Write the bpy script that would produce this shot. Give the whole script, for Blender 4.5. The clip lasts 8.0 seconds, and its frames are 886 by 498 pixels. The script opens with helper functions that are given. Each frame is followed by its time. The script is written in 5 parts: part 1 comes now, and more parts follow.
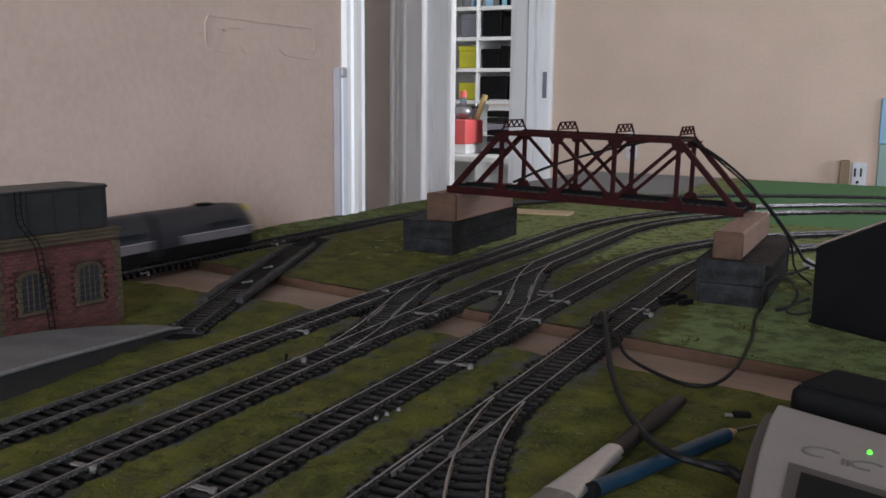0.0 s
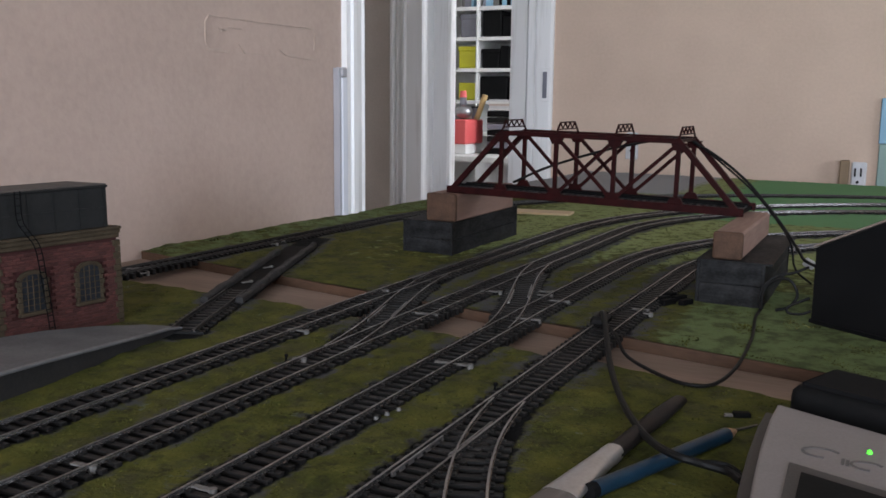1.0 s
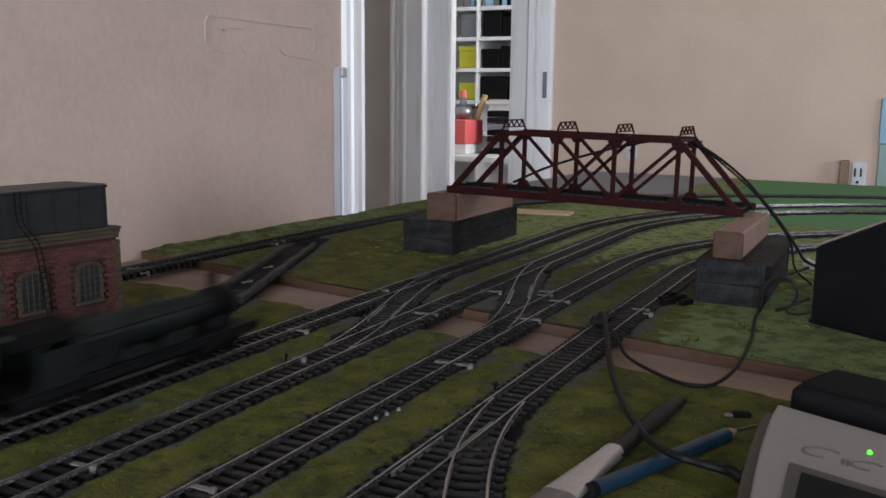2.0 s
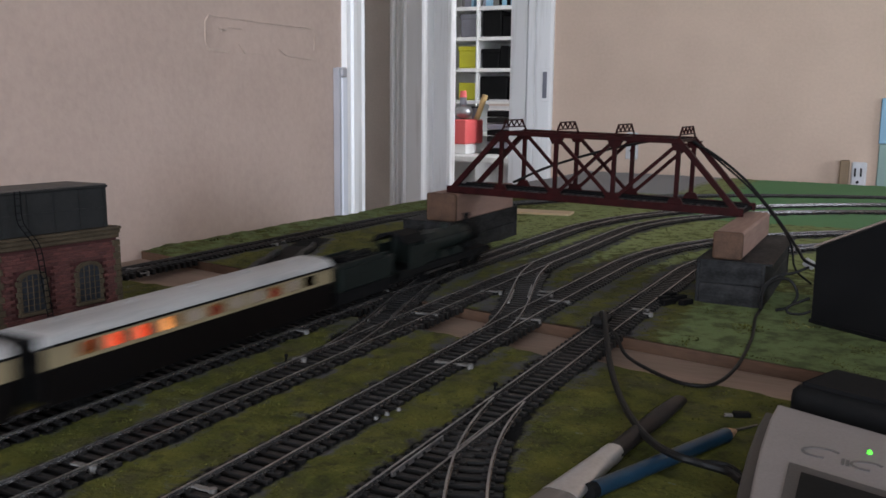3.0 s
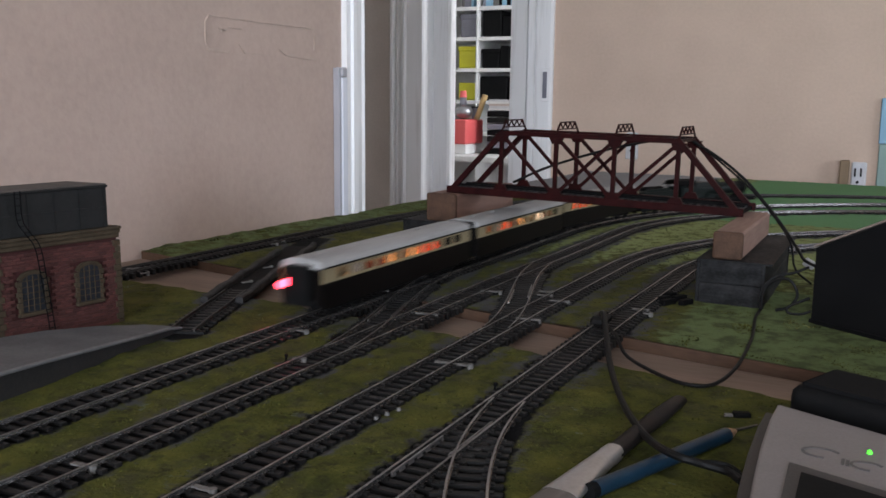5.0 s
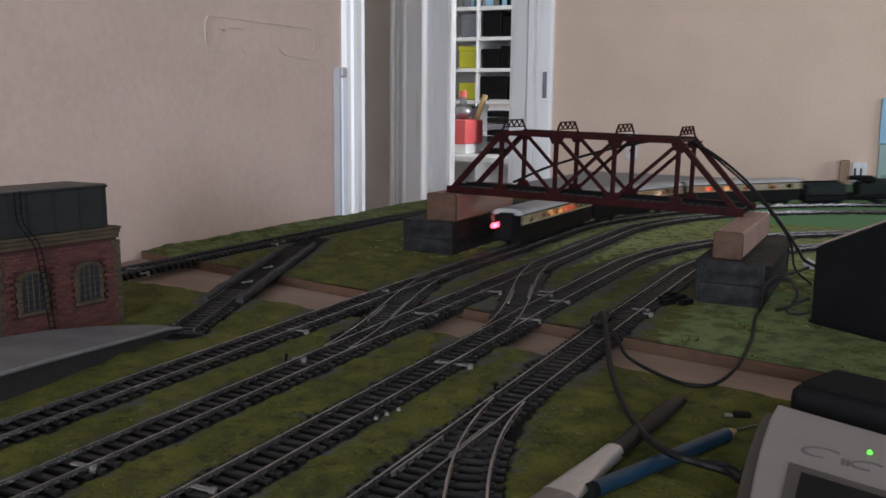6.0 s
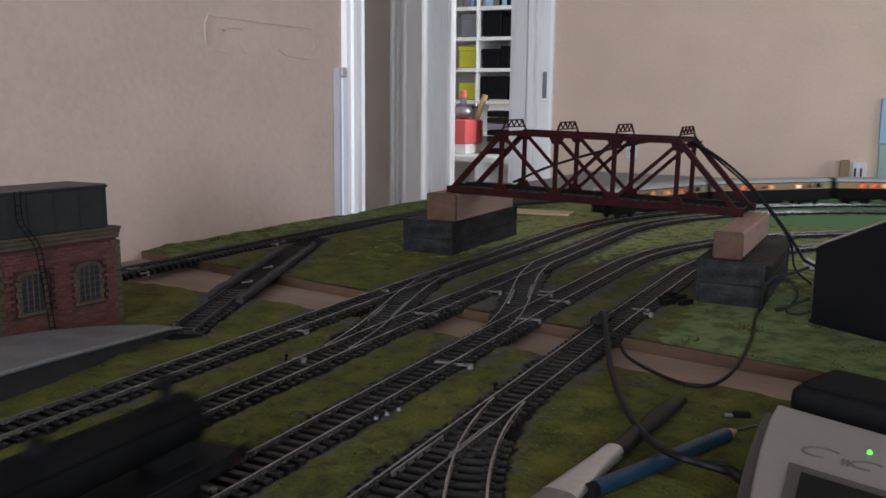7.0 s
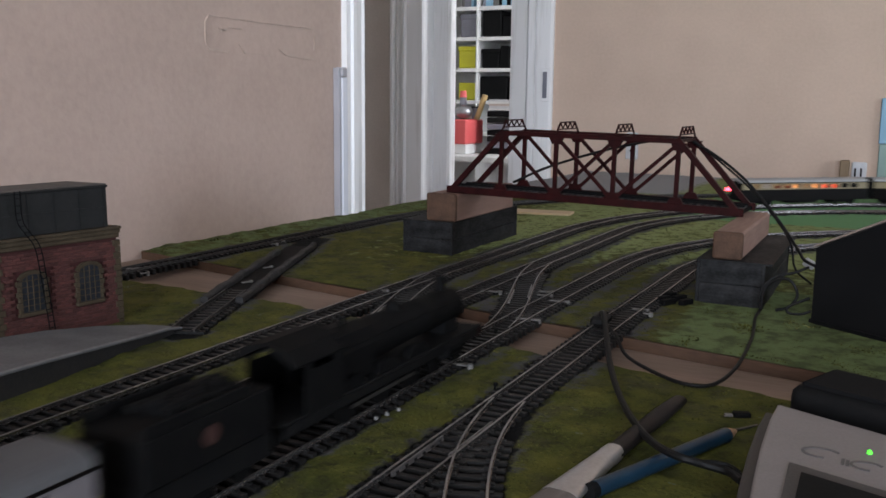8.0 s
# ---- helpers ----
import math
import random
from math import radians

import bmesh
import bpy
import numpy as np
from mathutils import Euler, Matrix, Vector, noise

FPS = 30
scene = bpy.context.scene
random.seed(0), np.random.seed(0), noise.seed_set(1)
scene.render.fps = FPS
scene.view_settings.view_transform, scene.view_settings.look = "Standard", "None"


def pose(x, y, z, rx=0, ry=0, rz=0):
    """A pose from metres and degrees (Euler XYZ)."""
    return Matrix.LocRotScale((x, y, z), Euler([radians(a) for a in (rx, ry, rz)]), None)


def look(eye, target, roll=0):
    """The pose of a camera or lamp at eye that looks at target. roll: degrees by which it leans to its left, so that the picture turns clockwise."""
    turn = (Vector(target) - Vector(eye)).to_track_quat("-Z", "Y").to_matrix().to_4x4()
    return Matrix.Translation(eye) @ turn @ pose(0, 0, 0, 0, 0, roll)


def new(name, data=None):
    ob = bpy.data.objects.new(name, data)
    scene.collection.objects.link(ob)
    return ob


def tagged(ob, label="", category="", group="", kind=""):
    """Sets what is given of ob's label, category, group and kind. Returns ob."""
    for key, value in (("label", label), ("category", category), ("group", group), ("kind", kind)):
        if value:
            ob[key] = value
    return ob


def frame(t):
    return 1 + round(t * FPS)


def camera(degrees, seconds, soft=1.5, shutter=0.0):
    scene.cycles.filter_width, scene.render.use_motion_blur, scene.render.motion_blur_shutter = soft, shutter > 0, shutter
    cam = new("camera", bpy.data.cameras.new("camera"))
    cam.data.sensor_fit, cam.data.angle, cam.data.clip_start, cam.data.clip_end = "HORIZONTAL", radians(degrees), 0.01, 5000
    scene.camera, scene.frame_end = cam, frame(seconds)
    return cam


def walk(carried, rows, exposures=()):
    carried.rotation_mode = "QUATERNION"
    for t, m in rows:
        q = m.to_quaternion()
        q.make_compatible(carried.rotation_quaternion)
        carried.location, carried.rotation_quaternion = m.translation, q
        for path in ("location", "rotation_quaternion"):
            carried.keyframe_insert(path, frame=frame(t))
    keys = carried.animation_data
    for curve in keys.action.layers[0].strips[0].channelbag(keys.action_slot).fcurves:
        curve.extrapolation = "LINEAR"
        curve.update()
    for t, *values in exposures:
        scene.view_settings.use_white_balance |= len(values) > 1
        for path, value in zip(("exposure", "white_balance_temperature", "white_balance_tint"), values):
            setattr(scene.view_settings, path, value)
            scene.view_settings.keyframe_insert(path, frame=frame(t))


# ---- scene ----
YAW, TILT = radians(26.459), radians(9.2836)
cam = camera(51.65, 8.0, soft=1.6, shutter=1.0)
EYE = (0.0, 0.0, 0.1604)
AIM = (-math.sin(YAW) * math.cos(TILT), math.cos(YAW) * math.cos(TILT), 0.1604 - math.sin(TILT))
walk(cam, [(0.0, look(EYE, AIM, 0.6)), (8.0, look(EYE, AIM, 0.6))], exposures=[(0.0, 0.0, 6500, 15), (8.0, 0.0, 6500, 15)])

# ---------------------------------------------------------------- light
world = bpy.data.worlds.new("world")
scene.world = world
world.use_nodes = True
wn = world.node_tree.nodes
sky = wn.new("ShaderNodeTexSky")
sky.sky_type, sky.sun_disc = "NISHITA", False
sky.sun_elevation, sky.sun_rotation = radians(38), radians(200)
world.node_tree.links.new(sky.outputs[0], wn["Background"].inputs[0])
wn["Background"].inputs[1].default_value = 0.08


def area_lamp(name, eye, target, w, h, power, color):
    d = bpy.data.lights.new(name, "AREA")
    d.shape, d.size, d.size_y, d.energy, d.color = "RECTANGLE", w, h, power, color
    ob = new(name, d)
    ob.matrix_basis = look(eye, target)
    return ob


# daylight in the window openings behind and to the right, both out of view
area_lamp("window_daylight", (0.80, -3.12, 0.65), (0.1, 1.9, 0.40), 1.70, 1.1, 142.0, (0.77, 0.89, 1.0))
area_lamp("window_daylight", (1.72, 1.50, 0.46), (-0.2, 1.50, 0.10), 0.80, 0.52, 15.0, (0.74, 0.87, 1.0))
# added lamp that brightens the next room; no window stands there
area_lamp("window_daylight", (-0.10, 4.0, 0.6), (-1.6, 4.3, 0.2), 1.0, 1.2, 56.0, (0.9, 0.96, 1.0))

# ---------------------------------------------------------------- materials


def mat(name, c1, c2=None, rough=0.6, metal=0.0, scale=60.0, fine=900.0, bump=0.15, spec=0.4, contrast=(0.35, 0.68), stretch=None, emit=None, power=0.0, island=0.0, ob_random=0.0, bump_d=0.0008):
    m = bpy.data.materials.new(name)
    m.use_nodes = True
    nt = m.node_tree
    n, l = nt.nodes, nt.links
    p = n["Principled BSDF"]
    c2 = c2 or tuple(v * 0.78 for v in c1)
    tc = n.new("ShaderNodeTexCoord")
    src = tc.outputs["Object"]
    if stretch:
        mp = n.new("ShaderNodeMapping")
        mp.inputs["Scale"].default_value = stretch
        l.new(src, mp.inputs[0])
        src = mp.outputs[0]
    a, b = n.new("ShaderNodeTexNoise"), n.new("ShaderNodeTexNoise")
    a.inputs["Scale"].default_value, b.inputs["Scale"].default_value = scale, fine
    a.inputs["Detail"].default_value, b.inputs["Detail"].default_value = 6, 4
    l.new(src, a.inputs["Vector"]), l.new(src, b.inputs["Vector"])
    add = n.new("ShaderNodeMath")
    add.operation = "MULTIPLY_ADD"
    add.inputs[1].default_value = 0.35
    l.new(b.outputs[0], add.inputs[0])
    sub = n.new("ShaderNodeMath")
    sub.operation = "MULTIPLY_ADD"
    sub.inputs[1].default_value, sub.inputs[2].default_value = 0.65, 0.0
    l.new(a.outputs[0], sub.inputs[0]), l.new(sub.outputs[0], add.inputs[2])
    ramp = n.new("ShaderNodeMapRange")
    ramp.inputs[1].default_value, ramp.inputs[2].default_value = contrast
    l.new(add.outputs[0], ramp.inputs[0])
    mix = n.new("ShaderNodeMix")
    mix.data_type = "RGBA"
    mix.inputs[6].default_value, mix.inputs[7].default_value = (*c1, 1), (*c2, 1)
    l.new(ramp.outputs[0], mix.inputs[0])
    out = mix.outputs[2]
    if ob_random or island:
        g = n.new("ShaderNodeObjectInfo") if ob_random else n.new("ShaderNodeNewGeometry")
        hsv = n.new("ShaderNodeHueSaturation")
        mr = n.new("ShaderNodeMapRange")
        k = ob_random or island
        mr.inputs[3].default_value, mr.inputs[4].default_value = 1 - k, 1 + k
        l.new(g.outputs["Random" if ob_random else "Random Per Island"], mr.inputs[0])
        l.new(mr.outputs[0], hsv.inputs["Value"]), l.new(out, hsv.inputs["Color"])
        out = hsv.outputs[0]
    l.new(out, p.inputs["Base Color"])
    rr = n.new("ShaderNodeMapRange")
    rr.inputs[3].default_value, rr.inputs[4].default_value = max(rough - 0.08, 0.02), min(rough + 0.1, 1)
    l.new(b.outputs[0], rr.inputs[0]), l.new(rr.outputs[0], p.inputs["Roughness"])
    p.inputs["Metallic"].default_value = metal
    p.inputs["Specular IOR Level"].default_value = spec
    if bump:
        bp = n.new("ShaderNodeBump")
        bp.inputs["Strength"].default_value, bp.inputs["Distance"].default_value = bump, bump_d
        l.new(add.outputs[0], bp.inputs["Height"]), l.new(bp.outputs[0], p.inputs["Normal"])
    if emit:
        p.inputs["Emission Color"].default_value, p.inputs["Emission Strength"].default_value = (*emit, 1), power
    return m


def glass(name, tint, rough=0.02):
    m = bpy.data.materials.new(name)
    m.use_nodes = True
    n, l = m.node_tree.nodes, m.node_tree.links
    tr, gl, fw, fr, mx = n.new("ShaderNodeBsdfTransparent"), n.new("ShaderNodeBsdfGlossy"), n.new("ShaderNodeLayerWeight"), n.new("ShaderNodeMath"), n.new("ShaderNodeMixShader")
    fr.operation = "POWER"
    fr.inputs[1].default_value = 4.0
    l.new(fw.outputs["Facing"], fr.inputs[0])
    tr.inputs[0].default_value = (*tint, 1)
    gl.inputs["Roughness"].default_value = rough
    l.new(fr.outputs[0], mx.inputs[0]), l.new(tr.outputs[0], mx.inputs[1]), l.new(gl.outputs[0], mx.inputs[2])
    l.new(mx.outputs[0], n["Material Output"].inputs[0])
    return m


def ground_material():
    """Scenic flock: olive, yellow-green and brown patches; attributes 'bare' (near-black ground along the tracks) and
    'paint' (flat green paint), 'grey' (grey card), 'pale' (far light painted on the flock).
    """
    m = mat("scenic_flock", (0.044, 0.050, 0.012), (0.102, 0.100, 0.022), rough=0.95, scale=40, fine=420, bump=1.0, spec=0.1, contrast=(0.36, 0.64), bump_d=0.002)
    n, l = m.node_tree.nodes, m.node_tree.links
    p = n["Principled BSDF"]
    out = p.inputs["Base Color"].links[0].from_socket
    tc = n.new("ShaderNodeTexCoord")

    def layer(prev, color, fac):
        mx = n.new("ShaderNodeMix")
        mx.data_type = "RGBA"
        mx.inputs[7].default_value = (*color, 1)
        l.new(prev, mx.inputs[6]), l.new(fac, mx.inputs[0])
        return mx.outputs[2]

    def noise_fac(scale, lo, hi, top=1.0):
        a, r = n.new("ShaderNodeTexNoise"), n.new("ShaderNodeMapRange")
        a.inputs["Scale"].default_value, a.inputs["Detail"].default_value = scale, 8
        a.inputs["Roughness"].default_value = 0.65
        r.inputs[1].default_value, r.inputs[2].default_value, r.inputs[4].default_value = lo, hi, top
        l.new(tc.outputs["Object"], a.inputs["Vector"]), l.new(a.outputs[0], r.inputs[0])
        return r.outputs[0]

    out = layer(out, (0.042, 0.037, 0.028), noise_fac(34, 0.50, 0.64, 0.55))
    out = layer(out, (0.018, 0.019, 0.011), noise_fac(95, 0.52, 0.68, 0.8))
    out = layer(out, (0.15, 0.145, 0.036), noise_fac(300, 0.60, 0.68, 0.7))
    out = layer(out, (0.010, 0.010, 0.007), noise_fac(420, 0.60, 0.66, 0.8))
    # pale: stronger light over the far flock, put into its colour
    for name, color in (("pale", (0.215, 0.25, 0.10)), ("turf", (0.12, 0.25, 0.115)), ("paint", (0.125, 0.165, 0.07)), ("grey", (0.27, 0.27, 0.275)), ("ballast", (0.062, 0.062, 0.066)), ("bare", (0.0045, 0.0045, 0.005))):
        at = n.new("ShaderNodeAttribute")
        at.attribute_name = name
        r = n.new("ShaderNodeMapRange")
        nf = noise_fac(70, 0.3, 0.7)
        ad = n.new("ShaderNodeMath")
        ad.operation = "MULTIPLY_ADD"
        ad.inputs[1].default_value = 0.9
        sb = n.new("ShaderNodeMath")
        sb.operation = "SUBTRACT"
        sb.inputs[1].default_value = 0.45
        l.new(nf, ad.inputs[0]), l.new(at.outputs["Fac"], ad.inputs[2]), l.new(ad.outputs[0], sb.inputs[0]), l.new(sb.outputs[0], r.inputs[0])
        r.inputs[1].default_value, r.inputs[2].default_value = 0.35, 0.65
        out = layer(out, color, r.outputs[0])
    at = n.new("ShaderNodeAttribute")
    at.attribute_name = "paint"
    ml = n.new("ShaderNodeMath")
    ml.operation = "MULTIPLY"
    l.new(at.outputs["Fac"], ml.inputs[0]), l.new(noise_fac(62, 0.45, 0.60, 0.95), ml.inputs[1])
    out = layer(out, (0.062, 0.078, 0.034), ml.outputs[0])
    l.new(out, p.inputs["Base Color"])
    return m


# one peach paint, the back wall's warmer light put into its colour
WALL_LIT = mat("peach_wall_paint_lit", (0.635, 0.48, 0.38), (0.565, 0.425, 0.335), rough=0.8, scale=7, fine=120, bump=0.5, spec=0.25, bump_d=0.003)
# same peach, darker and pinker: the side walls' shade is in the colour
WALL_SHADED = mat("peach_wall_paint_shaded", (0.535, 0.408, 0.345), (0.445, 0.338, 0.285), rough=0.8, scale=7, fine=120, bump=0.5, spec=0.25, bump_d=0.003)
TAUPE = mat("taupe_wall_paint", (0.75, 0.685, 0.635), rough=0.8, scale=4, fine=160, bump=0.25)
WHITE = mat("old_white_gloss_paint", (0.88, 0.87, 0.87), (0.66, 0.64, 0.62), rough=0.45, scale=34, fine=160, bump=0.4, stretch=(1, 1, 0.06), bump_d=0.002, contrast=(0.5, 0.72))
TRUNK = mat("white_plastic_trunking", (0.74, 0.76, 0.82), (0.7, 0.71, 0.77), rough=0.4, scale=12)
# grey of the end cap, also the painted shade on the trunking's side
CAP_SHADE_GREY = mat("lavender_grey_plastic_and_shade", (0.42, 0.41, 0.44), (0.36, 0.35, 0.38), rough=0.45, scale=30)
CEIL = mat("ceiling_white", (0.8, 0.79, 0.77), rough=0.9, scale=5)
FLOOR = mat("brown_floorboards", (0.16, 0.10, 0.06), (0.10, 0.06, 0.035), rough=0.5, scale=6, fine=80, stretch=(1, 0.1, 1))
GROUND = ground_material()
FLOCK = mat("flock_tuft", (0.078, 0.080, 0.018), (0.022, 0.024, 0.009), rough=1.0, scale=45, fine=700, bump=0, spec=0.05, island=0.5)
PLY = mat("bare_pine_board", (0.25, 0.175, 0.135), (0.16, 0.11, 0.082), rough=0.75, scale=14, fine=160, stretch=(0.25, 2.5, 1), bump=0.3)
EDGE = mat("brown_board_edge", (0.098, 0.050, 0.028), (0.045, 0.023, 0.013), rough=0.7, scale=30, fine=300, stretch=(0.3, 1, 2), bump=0.4)
RAIL = mat("nickel_silver_rail", (0.42, 0.40, 0.39), (0.17, 0.155, 0.148), rough=0.30, metal=0.9, scale=60, fine=600, bump=0.1)
RAIL_SIDE = mat("weathered_rail_side", (0.34, 0.32, 0.31), (0.12, 0.10, 0.095), rough=0.24, metal=0.9, scale=60, fine=600, bump=0.1)
RAIL_DULL = mat("tarnished_rail", (0.075, 0.07, 0.066), (0.03, 0.027, 0.025), rough=0.5, metal=0.7, scale=60, fine=600, bump=0.1)
SLEEPER = mat("black_brown_sleeper_plastic", (0.0070, 0.0065, 0.0063), (0.0160, 0.0148, 0.0144), spec=0.16, rough=0.42, scale=120, fine=900, bump=0.3, ob_random=0.42)
LIGHT_PLASTIC = mat("pale_grey_plastic", (0.17, 0.163, 0.155), (0.085, 0.08, 0.075), rough=0.55, scale=150)
BRIDGE = mat("oxide_red_plastic", (0.028, 0.0052, 0.0052), (0.013, 0.0034, 0.0036), spec=0.06, rough=0.45, scale=90, fine=700, bump=0.15)
TIMBER = mat("planed_softwood_block", (0.255, 0.150, 0.115), (0.175, 0.098, 0.074), rough=0.6, scale=30, fine=300, stretch=(1, 0.12, 1), bump=0.25)
ENDGRAIN = mat("softwood_end_grain", (0.085, 0.043, 0.025), (0.042, 0.021, 0.012), rough=0.8, scale=90, fine=600, bump=0.4)
PIER = mat("dark_grey_card_planking", (0.026, 0.0255, 0.0265), (0.007, 0.007, 0.007), spec=0.10, rough=0.6, scale=60, fine=350, bump=0.4, stretch=(1, 0.6, 1.6), contrast=(0.38, 0.6))
BRICK = mat("red_model_brick", (0.042, 0.015, 0.014), (0.028, 0.011, 0.0105), spec=0.15, rough=0.85, scale=160, fine=900, bump=0.4, island=0.3)
STONE = mat("buff_stone", (0.062, 0.047, 0.030), (0.040, 0.030, 0.019), spec=0.15, rough=0.85, scale=130, fine=800, bump=0.4, island=0.2)
TANK = mat("grey_green_tank_iron", (0.015, 0.015, 0.0145), (0.009, 0.0092, 0.009), spec=0.2, rough=0.6, scale=60, fine=500, bump=0.2)
TANKTOP = mat("dusty_tank_cover", (0.10, 0.085, 0.075), (0.06, 0.05, 0.045), rough=0.85, scale=50)
CONCRETE = mat("grey_platform_paving", (0.125, 0.122, 0.124), (0.075, 0.073, 0.074), rough=0.8, scale=45, fine=600, bump=0.3)
PLATWALL = mat("dark_platform_face", (0.018, 0.017, 0.017), (0.009, 0.009, 0.009), rough=0.8, scale=60, fine=500)
BLACK = mat("black_paint", (0.005, 0.005, 0.0055), (0.009, 0.009, 0.009), spec=0.06, rough=0.6, scale=80)
SOOT = mat("sooty_loco_black", (0.0035, 0.0035, 0.004), (0.007, 0.0068, 0.0065), spec=0.05, rough=0.65, scale=90, fine=600)
LOCOGREEN = mat("dark_loco_green", (0.0075, 0.011, 0.0095), (0.006, 0.0085, 0.0075), spec=0.15, rough=0.5, scale=60)
UMBER = mat("umber_coach_paint", (0.0042, 0.003, 0.0028), (0.003, 0.0022, 0.002), spec=0.10, rough=0.4, scale=60)
CREAM = mat("cream_coach_paint", (0.27, 0.22, 0.13), (0.20, 0.16, 0.09), rough=0.4, scale=40)
ROOF = mat("pale_grey_coach_roof", (0.36, 0.355, 0.35), (0.24, 0.235, 0.23), rough=0.55, scale=30, fine=400, stretch=(0.3, 2, 1))
GREYROOF = mat("sooty_grey_coach_roof", (0.085, 0.085, 0.09), (0.055, 0.055, 0.058), rough=0.65, scale=40)
SEAT = mat("red_seat_moulding", (0.35, 0.06, 0.035), rough=0.7, scale=100)
TABLE = mat("tan_partition_moulding", (0.55, 0.40, 0.24), rough=0.6, scale=100)
CURTAIN = mat("pale_window_curtain", (0.55, 0.46, 0.42), (0.45, 0.36, 0.30), rough=0.8, scale=200)
GLOW = mat("warm_lamp_glow", (1.0, 0.5, 0.2), emit=(1.0, 0.34, 0.08), power=1.1, bump=0)
GLOW_RED = mat("red_shade_glow", (0.9, 0.1, 0.05), emit=(1.0, 0.10, 0.03), power=1.2, bump=0)
GLOW_PALE = mat("pale_lamp_glow", (1.0, 0.8, 0.6), emit=(1.0, 0.72, 0.5), power=1.6, bump=0)
STRIPLIGHT = mat("coach_light_strip", (1.0, 0.8, 0.5), emit=(1.0, 0.58, 0.28), power=6.5, bump=0)
TAIL = mat("red_tail_lamp", (1.0, 0.05, 0.05), emit=(1.0, 0.04, 0.07), power=15.0, bump=0)
LED = mat("green_led", (0.1, 1.0, 0.1), emit=(0.07, 1.0, 0.02), power=1.6, bump=0)
PANE = glass("coach_window_glass", (0.85, 0.85, 0.82))
PANE_DARK = mat("dark_glazing", (0.010, 0.012, 0.016), (0.018, 0.020, 0.025), rough=0.4, scale=150, bump=0, spec=0.2)
DARKBOX = mat("matt_black_card", (0.005, 0.005, 0.0055), (0.008, 0.008, 0.0085), spec=0.08, rough=0.75, scale=30)
ROOFCARD = mat("bare_brown_card_roof", (0.22, 0.17, 0.145), (0.17, 0.135, 0.112), rough=0.75, scale=25, fine=300)
CASE = mat("warm_grey_controller_case", (0.21, 0.185, 0.18), (0.18, 0.16, 0.155), rough=0.5, scale=30, fine=900, bump=0.12)
CASE_DARK = mat("dark_grey_controller_trim", (0.052, 0.046, 0.044), rough=0.55, scale=40, fine=900)
RUBBER = mat("black_rubber_cable", (0.005, 0.0048, 0.0048), (0.009, 0.0086, 0.0086), spec=0.15, rough=0.5, scale=90)
FERRULE = mat("tinned_ferrule", (0.55, 0.52, 0.50), (0.42, 0.39, 0.37), rough=0.32, metal=0.75, scale=50, fine=500)
HANDLE = mat("dark_varnished_handle", (0.009, 0.0072, 0.007), (0.016, 0.0125, 0.012), spec=0.12, rough=0.45, scale=60)
BLUE = mat("blue_pencil_lacquer", (0.008, 0.030, 0.055), (0.005, 0.018, 0.034), rough=0.35, scale=80)
BARE = mat("sharpened_cedar", (0.42, 0.25, 0.14), rough=0.7, scale=200)
BRISTLE = mat("grey_brush_bristle", (0.16, 0.135, 0.12), (0.09, 0.075, 0.065), rough=0.8, scale=60, fine=900, stretch=(0.1, 3, 1), bump=0.5)
DRAB = mat("dark_drab_livery", (0.030, 0.030, 0.036), (0.020, 0.020, 0.025), spec=0.25, rough=0.45, scale=50)
BAND = mat("white_livery_band", (0.36, 0.33, 0.35), (0.29, 0.27, 0.285), rough=0.45, scale=50)
BAND_MAUVE = mat("pale_mauve_band", (0.17, 0.155, 0.165), (0.12, 0.11, 0.118), rough=0.5, scale=70, fine=500)
YELLOW = mat("warning_yellow", (0.50, 0.42, 0.03), rough=0.5, scale=60)
SHELF = mat("white_shelf_board", (0.75, 0.75, 0.74), rough=0.5, scale=10)
BIN_Y = mat("yellow_green_box", (0.62, 0.60, 0.03), (0.48, 0.46, 0.03), rough=0.5, scale=15)
BIN_R = mat("coral_red_box", (0.72, 0.12, 0.12), (0.65, 0.1, 0.1), rough=0.5, scale=15)
BIN_G = mat("slate_grey_box", (0.22, 0.22, 0.26), rough=0.5, scale=15)
BLUEPANEL = mat("pale_blue_panel", (0.25, 0.45, 0.60), (0.22, 0.40, 0.54), rough=0.5, scale=10)
TEALPANEL = mat("grey_teal_panel", (0.28, 0.40, 0.36), rough=0.5, scale=10)
OUTLET = mat("white_outlet_plate", (0.62, 0.62, 0.635), rough=0.35, scale=60)
PENCILLINE = mat("grey_scored_line", (0.55, 0.43, 0.36), rough=0.9, scale=60)
CREST = mat("faded_red_crest", (0.05, 0.013, 0.010), (0.025, 0.010, 0.006), rough=0.6, scale=300)
MARK = mat("grey_printed_mark", (0.095, 0.085, 0.082), rough=0.6, scale=80)
OAK = mat("dull_tan_wood", (0.27, 0.19, 0.115), (0.21, 0.145, 0.09), rough=0.7, scale=30, stretch=(1, 1, 0.15))
STEEL = mat("dull_steel", (0.4, 0.4, 0.42), rough=0.35, metal=0.9, scale=80)
BRASS = mat("straw_handle", (0.55, 0.38, 0.17), rough=0.5, scale=60)

# ---------------------------------------------------------------- mesh helpers


def part(name, bm, material, parent=None, label="", smooth=False):
    me = bpy.data.meshes.new(name)
    bm.to_mesh(me)
    bm.free()
    for mm in (material if isinstance(material, (list, tuple)) else (material,)):
        me.materials.append(mm)
    if smooth:
        for f in me.polygons:
            f.use_smooth = True
        me.set_sharp_from_angle(angle=radians(40))
    ob = new(name, me)
    ob.parent = parent
    if label:
        ob["label"] = label
    return ob


